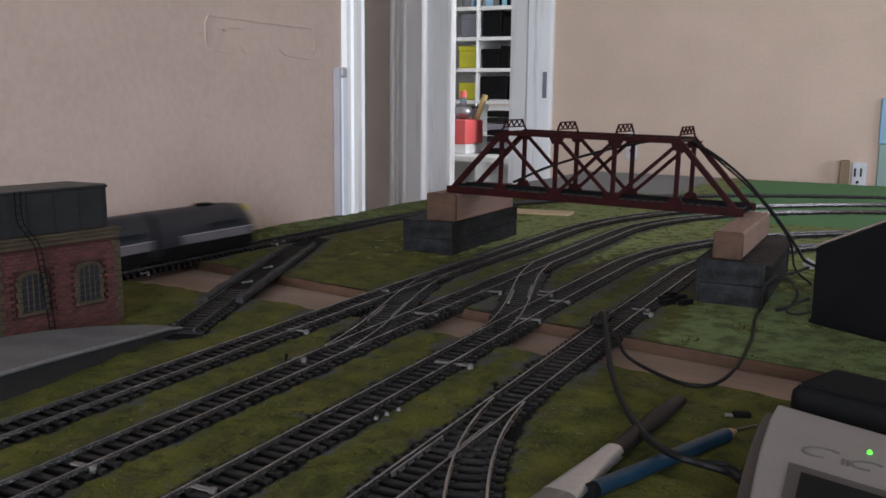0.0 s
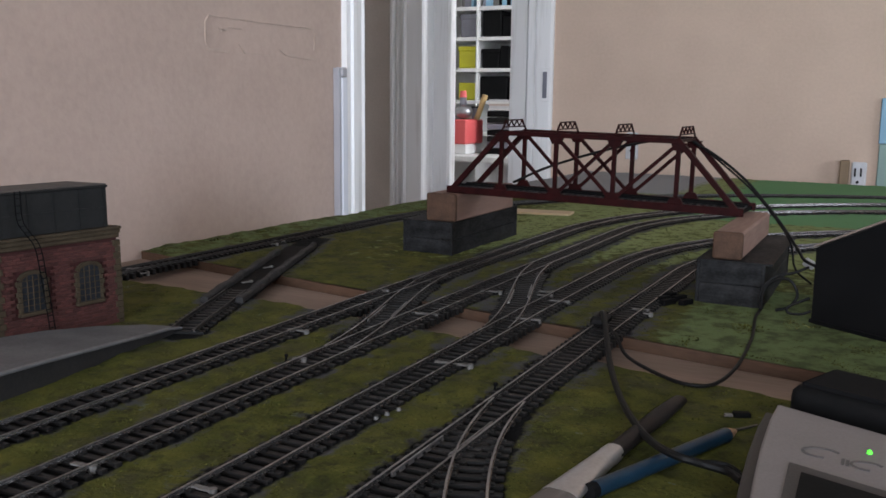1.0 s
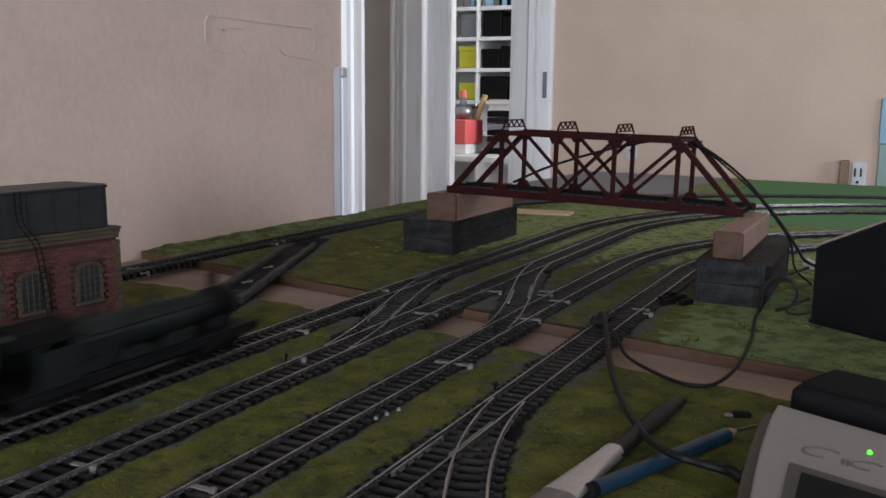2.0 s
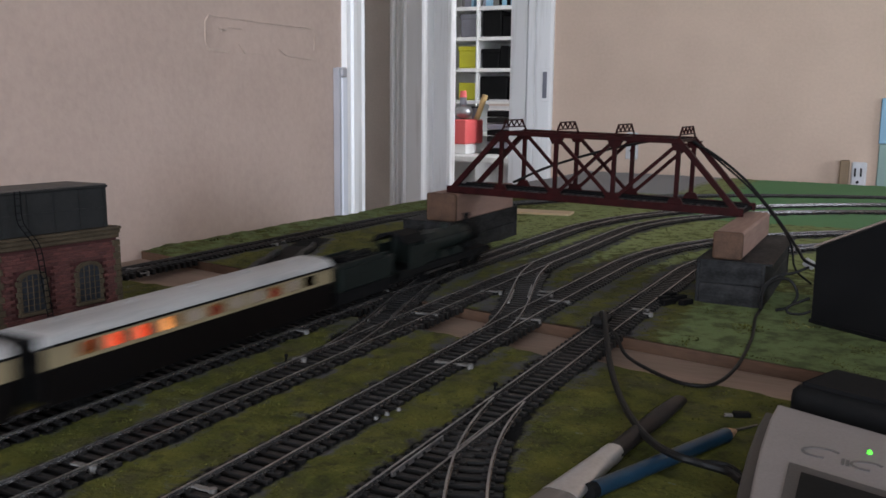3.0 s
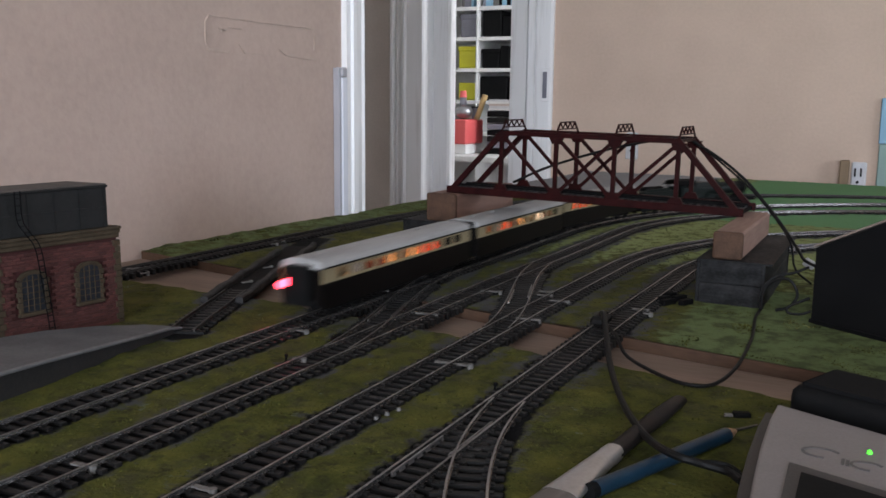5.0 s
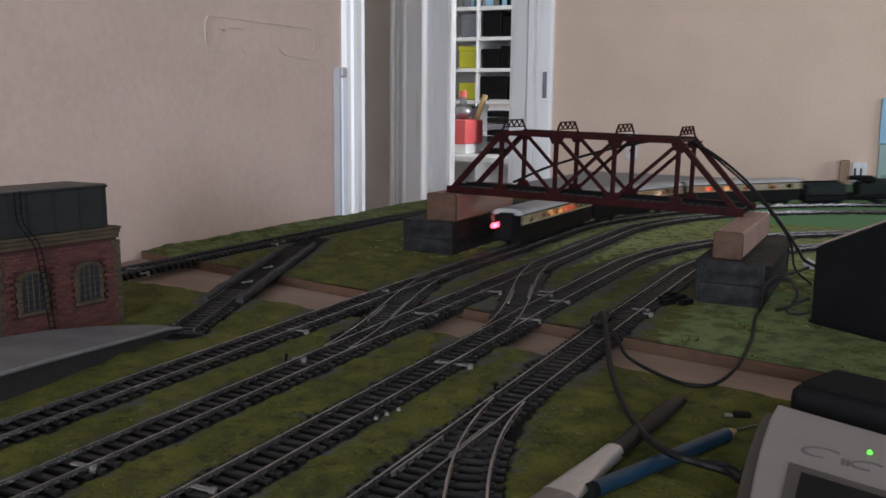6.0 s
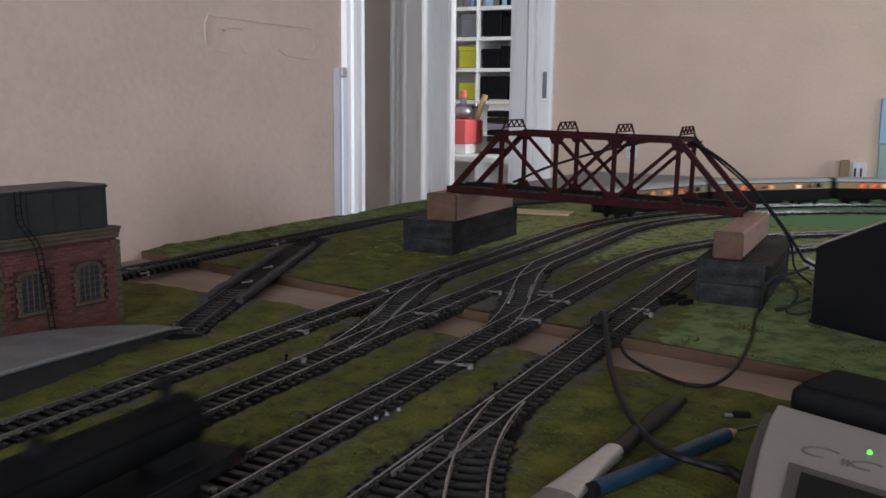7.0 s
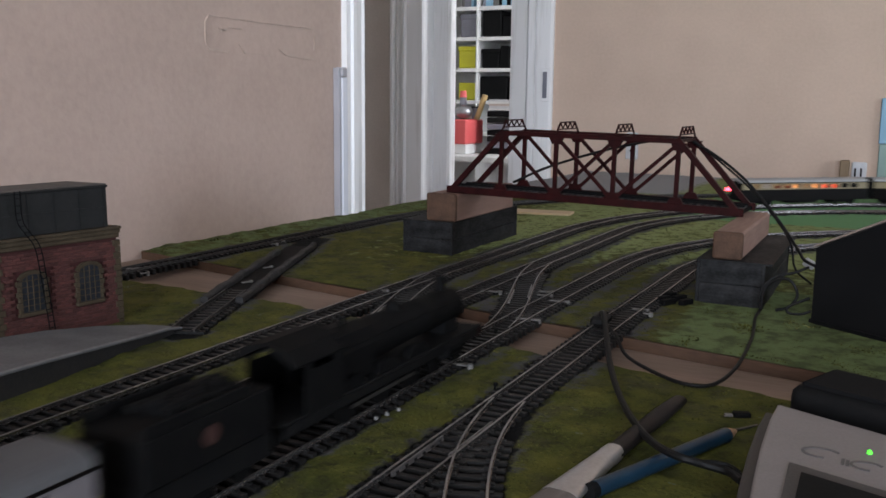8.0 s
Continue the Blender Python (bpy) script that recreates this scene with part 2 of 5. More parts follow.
def thing(name, label, category, m=None, group="", kind=""):
    ob = new(name)
    ob.empty_display_size = 0.01
    if m is not None:
        ob.matrix_basis = m
    return tagged(ob, label, category, group, kind)


def box(x0, y0, z0, x1, y1, z1, bevel=0.0, bm=None, seg=1):
    own = bm is None
    b = bmesh.new()
    bmesh.ops.create_cube(b, size=1.0)
    for v in b.verts:
        v.co = Vector(((x0 + x1) / 2 + v.co.x * (x1 - x0), (y0 + y1) / 2 + v.co.y * (y1 - y0), (z0 + z1) / 2 + v.co.z * (z1 - z0)))
    if bevel:
        bmesh.ops.bevel(b, geom=b.edges[:], offset=bevel, segments=seg, affect="EDGES", profile=0.6)
    return b if own else join(bm, b)


def join(bm, other):
    vm = {v: bm.verts.new(v.co) for v in other.verts}
    for f in other.faces:
        nf = bm.faces.new([vm[v] for v in f.verts])
        nf.material_index, nf.smooth = f.material_index, f.smooth
    other.free()
    return bm


def rod(p0, p1, r, seg=10, bm=None, r1=None, caps=True):
    b = bm if bm is not None else bmesh.new()
    p0, p1 = Vector(p0), Vector(p1)
    q = (p1 - p0).to_track_quat("Z", "Y")
    r1 = r if r1 is None else r1
    rings = []
    for p, rad in ((p0, r), (p1, r1)):
        rings.append([b.verts.new(p + q @ Vector((rad * math.cos(a), rad * math.sin(a), 0))) for a in (2 * math.pi * i / seg for i in range(seg))])
    for i in range(seg):
        b.faces.new((rings[0][i], rings[0][(i + 1) % seg], rings[1][(i + 1) % seg], rings[1][i]))
    if caps:
        b.faces.new(rings[0][::-1]), b.faces.new(rings[1])
    return b


def beam(p0, p1, w, t, bm=None, side=(0, 1, 0)):
    """A straight bar of rectangular section: t along side, w across it."""
    b = bm if bm is not None else bmesh.new()
    p0, p1, s = Vector(p0), Vector(p1), Vector(side).normalized()
    u = (p1 - p0).normalized().cross(s).normalized()
    rings = [[b.verts.new(p + u * (w / 2 * a) + s * (t / 2 * c)) for a, c in ((-1, -1), (1, -1), (1, 1), (-1, 1))] for p in (p0, p1)]
    for i in range(4):
        b.faces.new((rings[0][i], rings[0][(i + 1) % 4], rings[1][(i + 1) % 4], rings[1][i]))
    b.faces.new(rings[0][::-1]), b.faces.new(rings[1])
    return b


def prism(outline, y0, y1, bm=None, axis="y"):
    """Extrudes an outline of (a, b) from y0 to y1. axis y: (a, y, b); z: (a, b, y); x: (y, a, b)."""
    b = bm if bm is not None else bmesh.new()
    put = {"y": lambda p, y: (p[0], y, p[1]), "z": lambda p, y: (p[0], p[1], y), "x": lambda p, y: (y, p[0], p[1])}[axis]
    r0, r1 = [b.verts.new(put(p, y0)) for p in outline], [b.verts.new(put(p, y1)) for p in outline]
    k = len(outline)
    for i in range(k):
        b.faces.new((r0[i], r0[(i + 1) % k], r1[(i + 1) % k], r1[i]))
    b.faces.new(r0[::-1]), b.faces.new(r1)
    bmesh.ops.recalc_face_normals(b, faces=b.faces[:])
    return b


def sweep(path, profile, bm=None, closed_ends=True):
    """Carries a profile of (across, up) along a path of points."""
    b = bm if bm is not None else bmesh.new()
    rings = []
    for i, p in enumerate(path):
        d = (Vector(path[min(i + 1, len(path) - 1)]) - Vector(path[max(i - 1, 0)])).normalized()
        side = Vector((d.y, -d.x, 0)).normalized()
        rings.append([b.verts.new(Vector(p) + side * a + Vector((0, 0, c))) for a, c in profile])
    k = len(profile)
    for r0, r1 in zip(rings, rings[1:]):
        for i in range(k):
            b.faces.new((r0[i], r0[(i + 1) % k], r1[(i + 1) % k], r1[i]))
    if closed_ends:
        b.faces.new(rings[0][::-1]), b.faces.new(rings[-1])
    bmesh.ops.recalc_face_normals(b, faces=b.faces[:])
    return b


def tube(points, r, seg=8, steps=8):
    """A round cable through points (Catmull-Rom)."""
    P = [Vector(p) for p in points]
    P = [P[0] * 2 - P[1]] + P + [P[-1] * 2 - P[-2]]
    path = []
    for i in range(1, len(P) - 2):
        for s in range(steps):
            t = s / steps
            a, b_, c, d = P[i - 1], P[i], P[i + 1], P[i + 2]
            path.append(0.5 * (2 * b_ + (c - a) * t + (2 * a - 5 * b_ + 4 * c - d) * t * t + (3 * b_ - a - 3 * c + d) * t ** 3))
    path.append(P[-2])
    b = bmesh.new()
    up = Vector((0, 0, 1))
    rings = []
    for i, p in enumerate(path):
        d = (path[min(i + 1, len(path) - 1)] - path[max(i - 1, 0)]).normalized()
        s = d.cross(up)
        s = s.normalized() if s.length > 1e-4 else Vector((1, 0, 0))
        u = s.cross(d).normalized()
        rings.append([b.verts.new(p + s * (r * math.cos(2 * math.pi * j / seg)) + u * (r * math.sin(2 * math.pi * j / seg))) for j in range(seg)])
    for r0, r1 in zip(rings, rings[1:]):
        for j in range(seg):
            b.faces.new((r0[j], r0[(j + 1) % seg], r1[(j + 1) % seg], r1[j]))
    b.faces.new(rings[0][::-1]), b.faces.new(rings[-1])
    bmesh.ops.recalc_face_normals(b, faces=b.faces[:])
    return b


def droop(y):
    """The far baseboard falls away gently from the joint."""
    return -0.010 * max(0.0, y - 0.65)


GROUND_Z = -0.005

# ---------------------------------------------------------------- track lines


def line(x0, y_start, y0, radius, sweep_angle):
    """Straight along y at x0, then a right-hand curve: a function of distance and its end."""
    end = y0 + radius * sweep_angle

    def at(s):
        if s <= y0:
            return Vector((x0, s, droop(s)))
        a = (s - y0) / radius
        x, y = x0 + radius * (1 - math.cos(a)), y0 + radius * math.sin(a)
        return Vector((x, y, droop(y)))
    return at, y_start, end


T1 = line(-0.3825, -1.7, 1.12, 0.76, 2.15)
T2 = line(-0.319, -1.7, 1.15, 0.54, 1.9)
T3 = line(-0.248, -1.7, 0.90, 0.55, 1.6)
T4 = line(-0.1816, 0.18, 0.89, 0.41, 1.5)
T5 = line(-0.645, -1.7, 1.07, 0.90, 1.75)


def s_bend(x0, y0, x1, y1):
    """An easing path from one line over to the next."""
    def at(s):
        t = min(max((s - y0) / (y1 - y0), 0), 1)
        k = t * t * (3 - 2 * t)
        return Vector((x0 + (x1 - x0) * k, s, droop(s)))
    return at, y0, y1


def branch_at(s):
    y = 0.60 - s
    return Vector((-0.1816 + 1.4 * max(0.0, 0.475 - y) ** 2, y, 0.0))


XA = s_bend(-0.319, 0.452, -0.3825, 0.79)
XB = s_bend(-0.248, 0.553, -0.319, 0.893)
BR = (branch_at, 0.04, 0.42)
SPUR = (lambda s: Vector((-0.645 + 0.423 * max(0.0, 0.958 - s), s, max(droop(s), -0.01) + (0.0005 if s > 0.5 else 0))), 0.478, 0.90)


def samples(path, step=0.02):
    at, a, b = path
    k = max(2, int((b - a) / step))
    return [at(a + (b - a) * i / k) for i in range(k + 1)]


LINES = [np.array([p[:2] for p in samples(t, 0.01)]) for t in (T1, T2, T3, T4, T5, XA, XB, BR, SPUR)]


def track_distance(pts):
    best = np.full(len(pts), 9.0)
    for ln in LINES:
        lo, hi = ln.min(0) - 0.05, ln.max(0) + 0.05
        near = np.where((pts[:, 0] > lo[0]) & (pts[:, 0] < hi[0]) & (pts[:, 1] > lo[1]) & (pts[:, 1] < hi[1]))[0]
        for c in range(0, len(near), 4000):
            i = near[c:c + 4000]
            d = np.sqrt(((pts[i, None, :] - ln[None]) ** 2).sum(2)).min(1)
            best[i] = np.minimum(best[i], d)
    return best


# ---------------------------------------------------------------- the room
BACK_Y, FLOOR_Z, CEIL_Z = 2.60, -0.85, 1.60
LEFT_X, CORNER_Y = -0.73, 1.150


def slab(name, x0, y0, z0, x1, y1, z1, material, label, category):
    return tagged(part(name, box(x0, y0, z0, x1, y1, z1), material), label, category, kind="structure")


slab("floor", -2.6, -3.3, FLOOR_Z - 0.1, 2.4, 5.4, FLOOR_Z, FLOOR, "brown boarded floor of the room", "floor")
tagged(part("ceiling", box(-2.6, -3.3, CEIL_Z, 2.4, 5.6, CEIL_Z + 0.1), CEIL), "plain white ceiling", "ceiling", kind="structure")
slab("wall_west", LEFT_X - 0.12, -3.2, FLOOR_Z, LEFT_X, CORNER_Y, CEIL_Z, WALL_SHADED, "peach painted plaster wall beside the railway", "wall")
slab("wall_return", -1.70, CORNER_Y - 0.12, FLOOR_Z, LEFT_X - 0.12, CORNER_Y, CEIL_Z, TAUPE, "taupe painted return of the wall", "wall")
slab("wall_alcove", -1.82, CORNER_Y - 0.12, FLOOR_Z, -1.70, BACK_Y, CEIL_Z, TAUPE, "taupe painted alcove wall", "wall")
slab("wall_south_near", LEFT_X - 0.12, -3.3, FLOOR_Z, -0.10, -3.2, CEIL_Z, WALL_SHADED, "peach painted plaster wall", "wall")
slab("wall_south_far", 1.70, -3.3, FLOOR_Z, 2.4, -3.2, CEIL_Z, WALL_SHADED, "peach painted plaster wall", "wall")
slab("wall_south_low", -0.10, -3.3, FLOOR_Z, 1.70, -3.2, 0.05, WALL_SHADED, "peach wall below the window", "wall")
slab("wall_south_high", -0.10, -3.3, 1.25, 1.70, -3.2, CEIL_Z, WALL_SHADED, "peach wall above the window", "wall")
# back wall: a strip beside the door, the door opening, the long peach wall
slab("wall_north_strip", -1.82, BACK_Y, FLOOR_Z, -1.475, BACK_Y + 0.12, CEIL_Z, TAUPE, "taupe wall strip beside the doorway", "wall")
slab("wall_north", -0.94, BACK_Y, FLOOR_Z, 2.4, BACK_Y + 0.12, CEIL_Z, WALL_LIT, "peach painted plaster wall with an outlet", "wall")
slab("wall_north_head", -1.49, BACK_Y, 1.20, -0.94, BACK_Y + 0.12, CEIL_Z, WALL_SHADED, "wall above the doorway", "wall")
slab("wall_east_low", 1.75, -3.2, FLOOR_Z, 1.85, BACK_Y, 0.14, WALL_SHADED, "peach wall below the window", "wall")
slab("wall_east_high", 1.75, -3.2, 0.78, 1.85, BACK_Y, CEIL_Z, WALL_SHADED, "peach wall above the window", "wall")
slab("wall_east_near", 1.75, -3.2, 0.14, 1.85, 1.04, 0.78, WALL_SHADED, "peach wall beside the window", "wall")
slab("wall_east_far", 1.75, 1.96, 0.14, 1.85, BACK_Y, 0.78, WALL_SHADED, "peach wall beside the window", "wall")
# the next room
slab("next_room_wall_north", -2.6, 5.3, FLOOR_Z, 0.04, 5.4, CEIL_Z, CEIL, "white wall of the next room", "wall")
slab("next_room_wall_west", -2.6, BACK_Y + 0.12, FLOOR_Z, -2.5, 5.3, CEIL_Z, CEIL, "white wall of the next room", "wall")
slab("next_room_wall_east", -0.06, BACK_Y + 0.12, FLOOR_Z, 0.04, 5.3, CEIL_Z, CEIL, "white wall of the next room", "wall")
slab("next_room_wall_south", -2.6, BACK_Y, FLOOR_Z, -1.82, BACK_Y + 0.12, CEIL_Z, CEIL, "white wall of the next room", "wall")


def window():
    w = thing("window_1", "low white painted casement window in the side wall", "window", kind="structure")
    for y0, y1, z0, z1 in ((1.04, 1.08, 0.14, 0.78), (1.92, 1.96, 0.14, 0.78), (1.08, 1.92, 0.14, 0.18), (1.08, 1.92, 0.74, 0.78), (1.48, 1.52, 0.18, 0.74)):
        part("window_frame", box(1.77, y0, z0, 1.81, y1, z1, 0.004), WHITE, w)
    for y0, y1 in ((1.08, 1.48), (1.52, 1.92)):
        p = part("pane", box(1.788, y0, 0.18, 1.792, y1, 0.74), PANE, w)
        p.visible_shadow = False


def window_south():
    w = thing("window_2", "white painted casement window behind the viewer", "window", kind="structure")
    for x0, x1, z0, z1 in ((-0.10, -0.04, 0.05, 1.25), (1.64, 1.70, 0.05, 1.25), (-0.04, 1.64, 0.05, 0.11), (-0.04, 1.64, 1.19, 1.25), (0.775, 0.825, 0.11, 1.19)):
        part("window_frame", box(x0, -3.265, z0, x1, -3.215, z1, 0.004), WHITE, w)
    for x0, x1 in ((-0.04, 0.775), (0.825, 1.64)):
        p = part("pane", box(x0, -3.242, 0.11, x1, -3.238, 1.19), PANE, w)
        p.visible_shadow = False


def moulded(name, x0, x1, y_face, steps, z0, z1, material, parent, label="", depth=0.07):
    """An upright casing board whose face steps in and out: (fraction across, how proud)."""
    out = [(x0, y_face + depth)]
    for f, d in steps:
        out.append((x0 + (x1 - x0) * f, y_face - d))
    out.append((x1, y_face + depth))
    return part(name, prism(out, z0, z1, axis="z"), material, parent, label)


def doorway():
    d = thing("door_1", "tall white painted doorway with a sliding door partly open", "door", kind="structure")
    moulded("casing", -1.480, -1.364, BACK_Y, [(0, .02), (.05, .028), (.12, .028), (.16, .014), (.22, .022), (.28, .022), (.33, .012), (.40, .026), (.46, .026), (.5, .016), (.97, .016), (1, .008)], FLOOR_Z, 1.2, WHITE, d)
    moulded("door_leaf", -1.430, -1.306, BACK_Y + 0.072, [(0, .0), (.05, .012), (.32, .012), (.36, .004), (.40, .012), (.93, .012), (.98, .006), (1, .0)], FLOOR_Z, 1.19, WHITE, d, "white door stile with worn chipped paint", 0.03)
    moulded("jamb", -1.087, -1.018, BACK_Y + 0.03, [(0, .0), (.08, .01), (.80, .01), (.84, -.004), (1, -.004)], FLOOR_Z, 1.19, WHITE, d)
    moulded("casing", -1.016, -0.936, BACK_Y, [(0, .006), (.06, .018), (.30, .018), (.34, .012), (.40, .02), (.92, .02), (1, .012)], FLOOR_Z, 1.2, WHITE, d)
    part("lintel", box(-1.49, BACK_Y - 0.02, 1.195, -0.93, BACK_Y + 0.1, 1.30, 0.004), WHITE, d)
    zc = 0.205
    plate = part("strike_plate", box(-0.966, BACK_Y - 0.0235, zc - 0.048, -0.938, BACK_Y - 0.0195, zc + 0.048, 0.002), WHITE, d, "worn metal strike plate")
    part("slot", box(-0.961, BACK_Y - 0.0240, zc - 0.038, -0.948, BACK_Y - 0.0225, zc + 0.038), BIN_G, plate)


def wall_end_trim():
    t = thing("trim", "white moulded corner trim at the end of the wall", "trim", kind="structure")
    out = [(0.0, 0.0), (0.008, 0.002), (0.008, 0.014), (0.012, 0.016), (0.012, 0.030), (0.009, 0.033), (0.009, 0.046), (0.012, 0.05), (0.004, 0.062), (-0.02, 0.066), (-0.02, 0.0)]
    part("moulding", prism([(LEFT_X + a, 1.1335 + b * 0.88) for a, b in out], FLOOR_Z, 1.5, axis="z"), WHITE, t)
    k = thing("cable_trunking", "white plastic cable trunking running down the wall", "cable trunking")
    # white trunking's near side, its shade given as a grey strip
    part("body", box(LEFT_X, 1.1105, -0.85, LEFT_X + 0.0105, 1.1165, 0.203, 0.001), CAP_SHADE_GREY, k, "trunking side with its shade painted grey")
    part("cover", box(LEFT_X, 1.1167, -0.85, LEFT_X + 0.012, 1.132, 0.190, 0.002), TRUNK, k)
    part("end_cap", box(LEFT_X, 1.1155, 0.190, LEFT_X + 0.013, 1.129, 0.204, 0.002), CAP_SHADE_GREY, k, "grey end cap")


def scored_patch():
    """A faint rectangular outline left in the plaster."""
    s = thing("patched_outline", "faint scored rectangular outline in the plaster wall", "wall mark", kind="structure")
    x = LEFT_X + 0.0004
    def seg(y0, z0, y1, z1, w):
        part("score", beam((x, y0, z0), (x, y1, z1), w, 0.0016, side=(1, 0, 0)), PENCILLINE, s)
    seg(.845, .245, .845, .222, .0018), seg(.849, .251, .845, .245, .0018), seg(.845, .222, .851, .215, .0018)
    seg(.851, .254, .945, .253, .0014), seg(.945, .253, 1.06, .2535, .0010)
    seg(.851, .215, .888, .214, .003), seg(.905, .224, .915, .214, .0014), seg(.915, .214, .965, .213, .0014)
    seg(.985, .222, 1.0, .215, .0014), seg(1.0, .215, 1.066, .2125, .0022), seg(1.064, .225, 1.066, .245, .0012)
    seg(.868, .240, .882, .239, .002), seg(.874, .2405, .874, .236, .003), seg(.885, .243, .91, .242, .0012)


def outlet_plate(x, z):
    o = thing("wall_outlet", "white electrical outlet plate on the peach wall", "outlet", pose(x, BACK_Y, z))
    part("plate", box(-0.017, -0.006, -0.047, 0.019, 0, 0.030, 0.003), OUTLET, o)
    for dx in (-0.008, 0.006):
        part("slot", box(dx - 0.0022, -0.0075, -0.008, dx + 0.0022, -0.0055, 0.014), BLACK, o)
    part("slot", rod((-0.001, -0.0075, -0.022), (-0.001, -0.0055, -0.022), 0.004), BLACK, o)


window(), window_south(), doorway(), wall_end_trim(), scored_patch()
outlet_plate(-0.096, -0.018)
outlet_plate(-0.693, 0.043)
b = thing("wooden_block", "small brown wooden block fixed to the wall beside the outlet", "block", pose(-0.128, BACK_Y, -0.018))
part("body", box(-0.012, -0.03, -0.05, 0.010, 0, 0.034, 0.002), OAK, b)
p = thing("wall_panel", "pale blue and teal panel hung on the peach wall", "panel", pose(0.03, BACK_Y, 0.06))
part("upper_panel", box(-0.085, -0.012, 0.0, 0.06, 0, 0.115, 0.002), BLUEPANEL, p)
part("lower_panel", box(-0.083, -0.010, -0.16, 0.06, 0, -0.001, 0.002), TEALPANEL, p)


def bookcase():
    """White shelving in the next room, seen through the doorway."""
    y = 4.6
    z_of = lambda pix: 0.1604 + (182 - pix) / 1700.0 * (y / 0.93) * 1.0
    s = thing("bookcase", "white shelving filled with black and yellow boxes", "bookcase", pose(0, 0, 0))
    x0, x1 = -2.42, -1.62
    for i, pix in enumerate((-95, -40, 15, 70, 127, 186, 245)):
        z = z_of(pix)
        part("shelf", box(x0, y, z - 0.012, x1, y + 0.3, z + 0.008, 0.002), SHELF, s)
    part("back_panel", box(x0, y + 0.3, FLOOR_Z, x1, y + 0.315, 1.3), SHELF, s)
    for xx, uw in ((x0 - 0.02, 0.02), (-2.103, 0.010), (x1, 0.02)):
        part("upright", box(xx, y - 0.004, FLOOR_Z, xx + uw, y + 0.296, 1.3, 0.002), SHELF, s)
    part("plinth", box(x0, y, FLOOR_Z, x1, y + 0.3, FLOOR_Z + 0.08), SHELF, s)

    def item(name, xa, xb, pix, hgt, material, label, cat, lid=False):
        z = z_of(pix) + 0.008
        o = thing(name, label, cat, pose((xa + xb) / 2, y + 0.03, z))
        w = (xb - xa) / 2
        part("body", box(-w, 0, 0, w, 0.2, hgt, 0.006), material, o)
        if lid:
            part("lid", box(-w - 0.004, -0.004, hgt * 0.8, w + 0.004, 0.204, hgt + 0.004, 0.005), material, o)
    item("storage_box", -2.21, -2.115, 70, 0.12, BIN_G, "slate grey storage box on the shelf", "box", True)
    item("storage_box", -2.22, -2.115, 127, 0.115, BIN_Y, "yellow-green storage box on the shelf", "box", True)
    item("storage_box", -2.22, -2.115, 186, 0.095, BIN_Y, "yellow-green storage box on the shelf", "box")
    item("equipment_case", -2.08, -1.97, 70, 0.14, BLACK, "black equipment case on the shelf", "case")
    item("equipment_case", -1.965, -1.80, 70, 0.11, DARKBOX, "dark equipment case on the shelf", "case")
    item("equipment_case", -2.08, -1.98, 127, 0.10, BLACK, "black equipment case on the shelf", "case", True)
    item("equipment_case", -1.975, -1.92, 127, 0.12, BLACK, "black equipment case on the shelf", "case")
    item("equipment_case", -1.91, -1.78, 127, 0.11, DARKBOX, "dark equipment case on the shelf", "case")
    item("equipment_case", -2.09, -1.93, 186, 0.13, BLACK, "black equipment case on the shelf", "case")
    item("equipment_case", -1.92, -1.80, 186, 0.09, DARKBOX, "dark equipment case on the shelf", "case")
    rnd = random.Random(4)
    x = -2.2
    while x < -1.72:
        w = rnd.uniform(0.012, 0.03)
        if abs(x + w / 2 + 2.1) > 0.03:
            z = z_of(15) + 0.008
            o = thing("book", "narrow spine on the top shelf", "book", pose(x + w / 2, y + 0.02, z), group="books on the shelf")
            part("cover", box(-w / 2, 0, 0, w / 2 - 0.001, 0.15, rnd.uniform(0.09, 0.13), 0.001), rnd.choice([BIN_G, SHELF, BLUEPANEL, LIGHT_PLASTIC, DARKBOX]), o)
        x += w
    # clutter in front of the shelves
    o = thing("worktop", "pale bench standing before the shelves", "bench", pose(0, 0, 0))
    part("top", box(-2.4, 3.9, -0.13, -1.4, 4.5, -0.10, 0.004), SHELF, o)
    for xx in (-2.38, -1.44):
        part("leg", box(xx, 3.95, FLOOR_Z, xx + 0.04, 4.45, -0.13), SHELF, o)
    o = thing("storage_box", "white carton under the red box", "box", pose(-1.89, 4.0, -0.10))
    part("body", box(-0.083, 0.004, 0, 0.012, 0.2, 0.048, 0.003), SHELF, o)
    o = thing("storage_box", "coral red box on a white carton", "box", pose(-1.89, 4.0, -0.052))
    part("body", box(-0.085, 0, 0, 0.016, 0.2, 0.117, 0.006), BIN_R, o)
    o = thing("metal_bowl", "shiny metal bowl on the red box", "bowl", pose(-1.935, 4.1, 0.066))
    bm = bmesh.new()
    bmesh.ops.create_uvsphere(bm, u_segments=20, v_segments=10, radius=0.045)
    for v in bm.verts:
        v.co.z = v.co.z * 0.75 + 0.034
    part("bowl", bm, STEEL, o, smooth=True)
    o = thing("brush_handle", "straw coloured wooden handle standing in a pot", "handle", pose(-1.888, 4.15, 0.064))
    part("shaft", rod((0, 0, 0), (0.045, 0, 0.12), 0.014, 10), BRASS, o)
    o = thing("bottle", "grey bottle with a red cap among the clutter", "bottle", pose(-1.972, 4.17, 0.066))
    part("body", rod((0, 0, 0), (0, 0, 0.105), 0.017, 12), BIN_G, o)
    part("cap", rod((0, 0, 0.105), (0, 0, 0.138), 0.0185, 12, r1=0.015), BIN_R, o, "red cap")
    o = thing("paper_pile", "uneven pile of pale papers on dark cases", "papers", pose(-1.72, 4.1, 0.111))
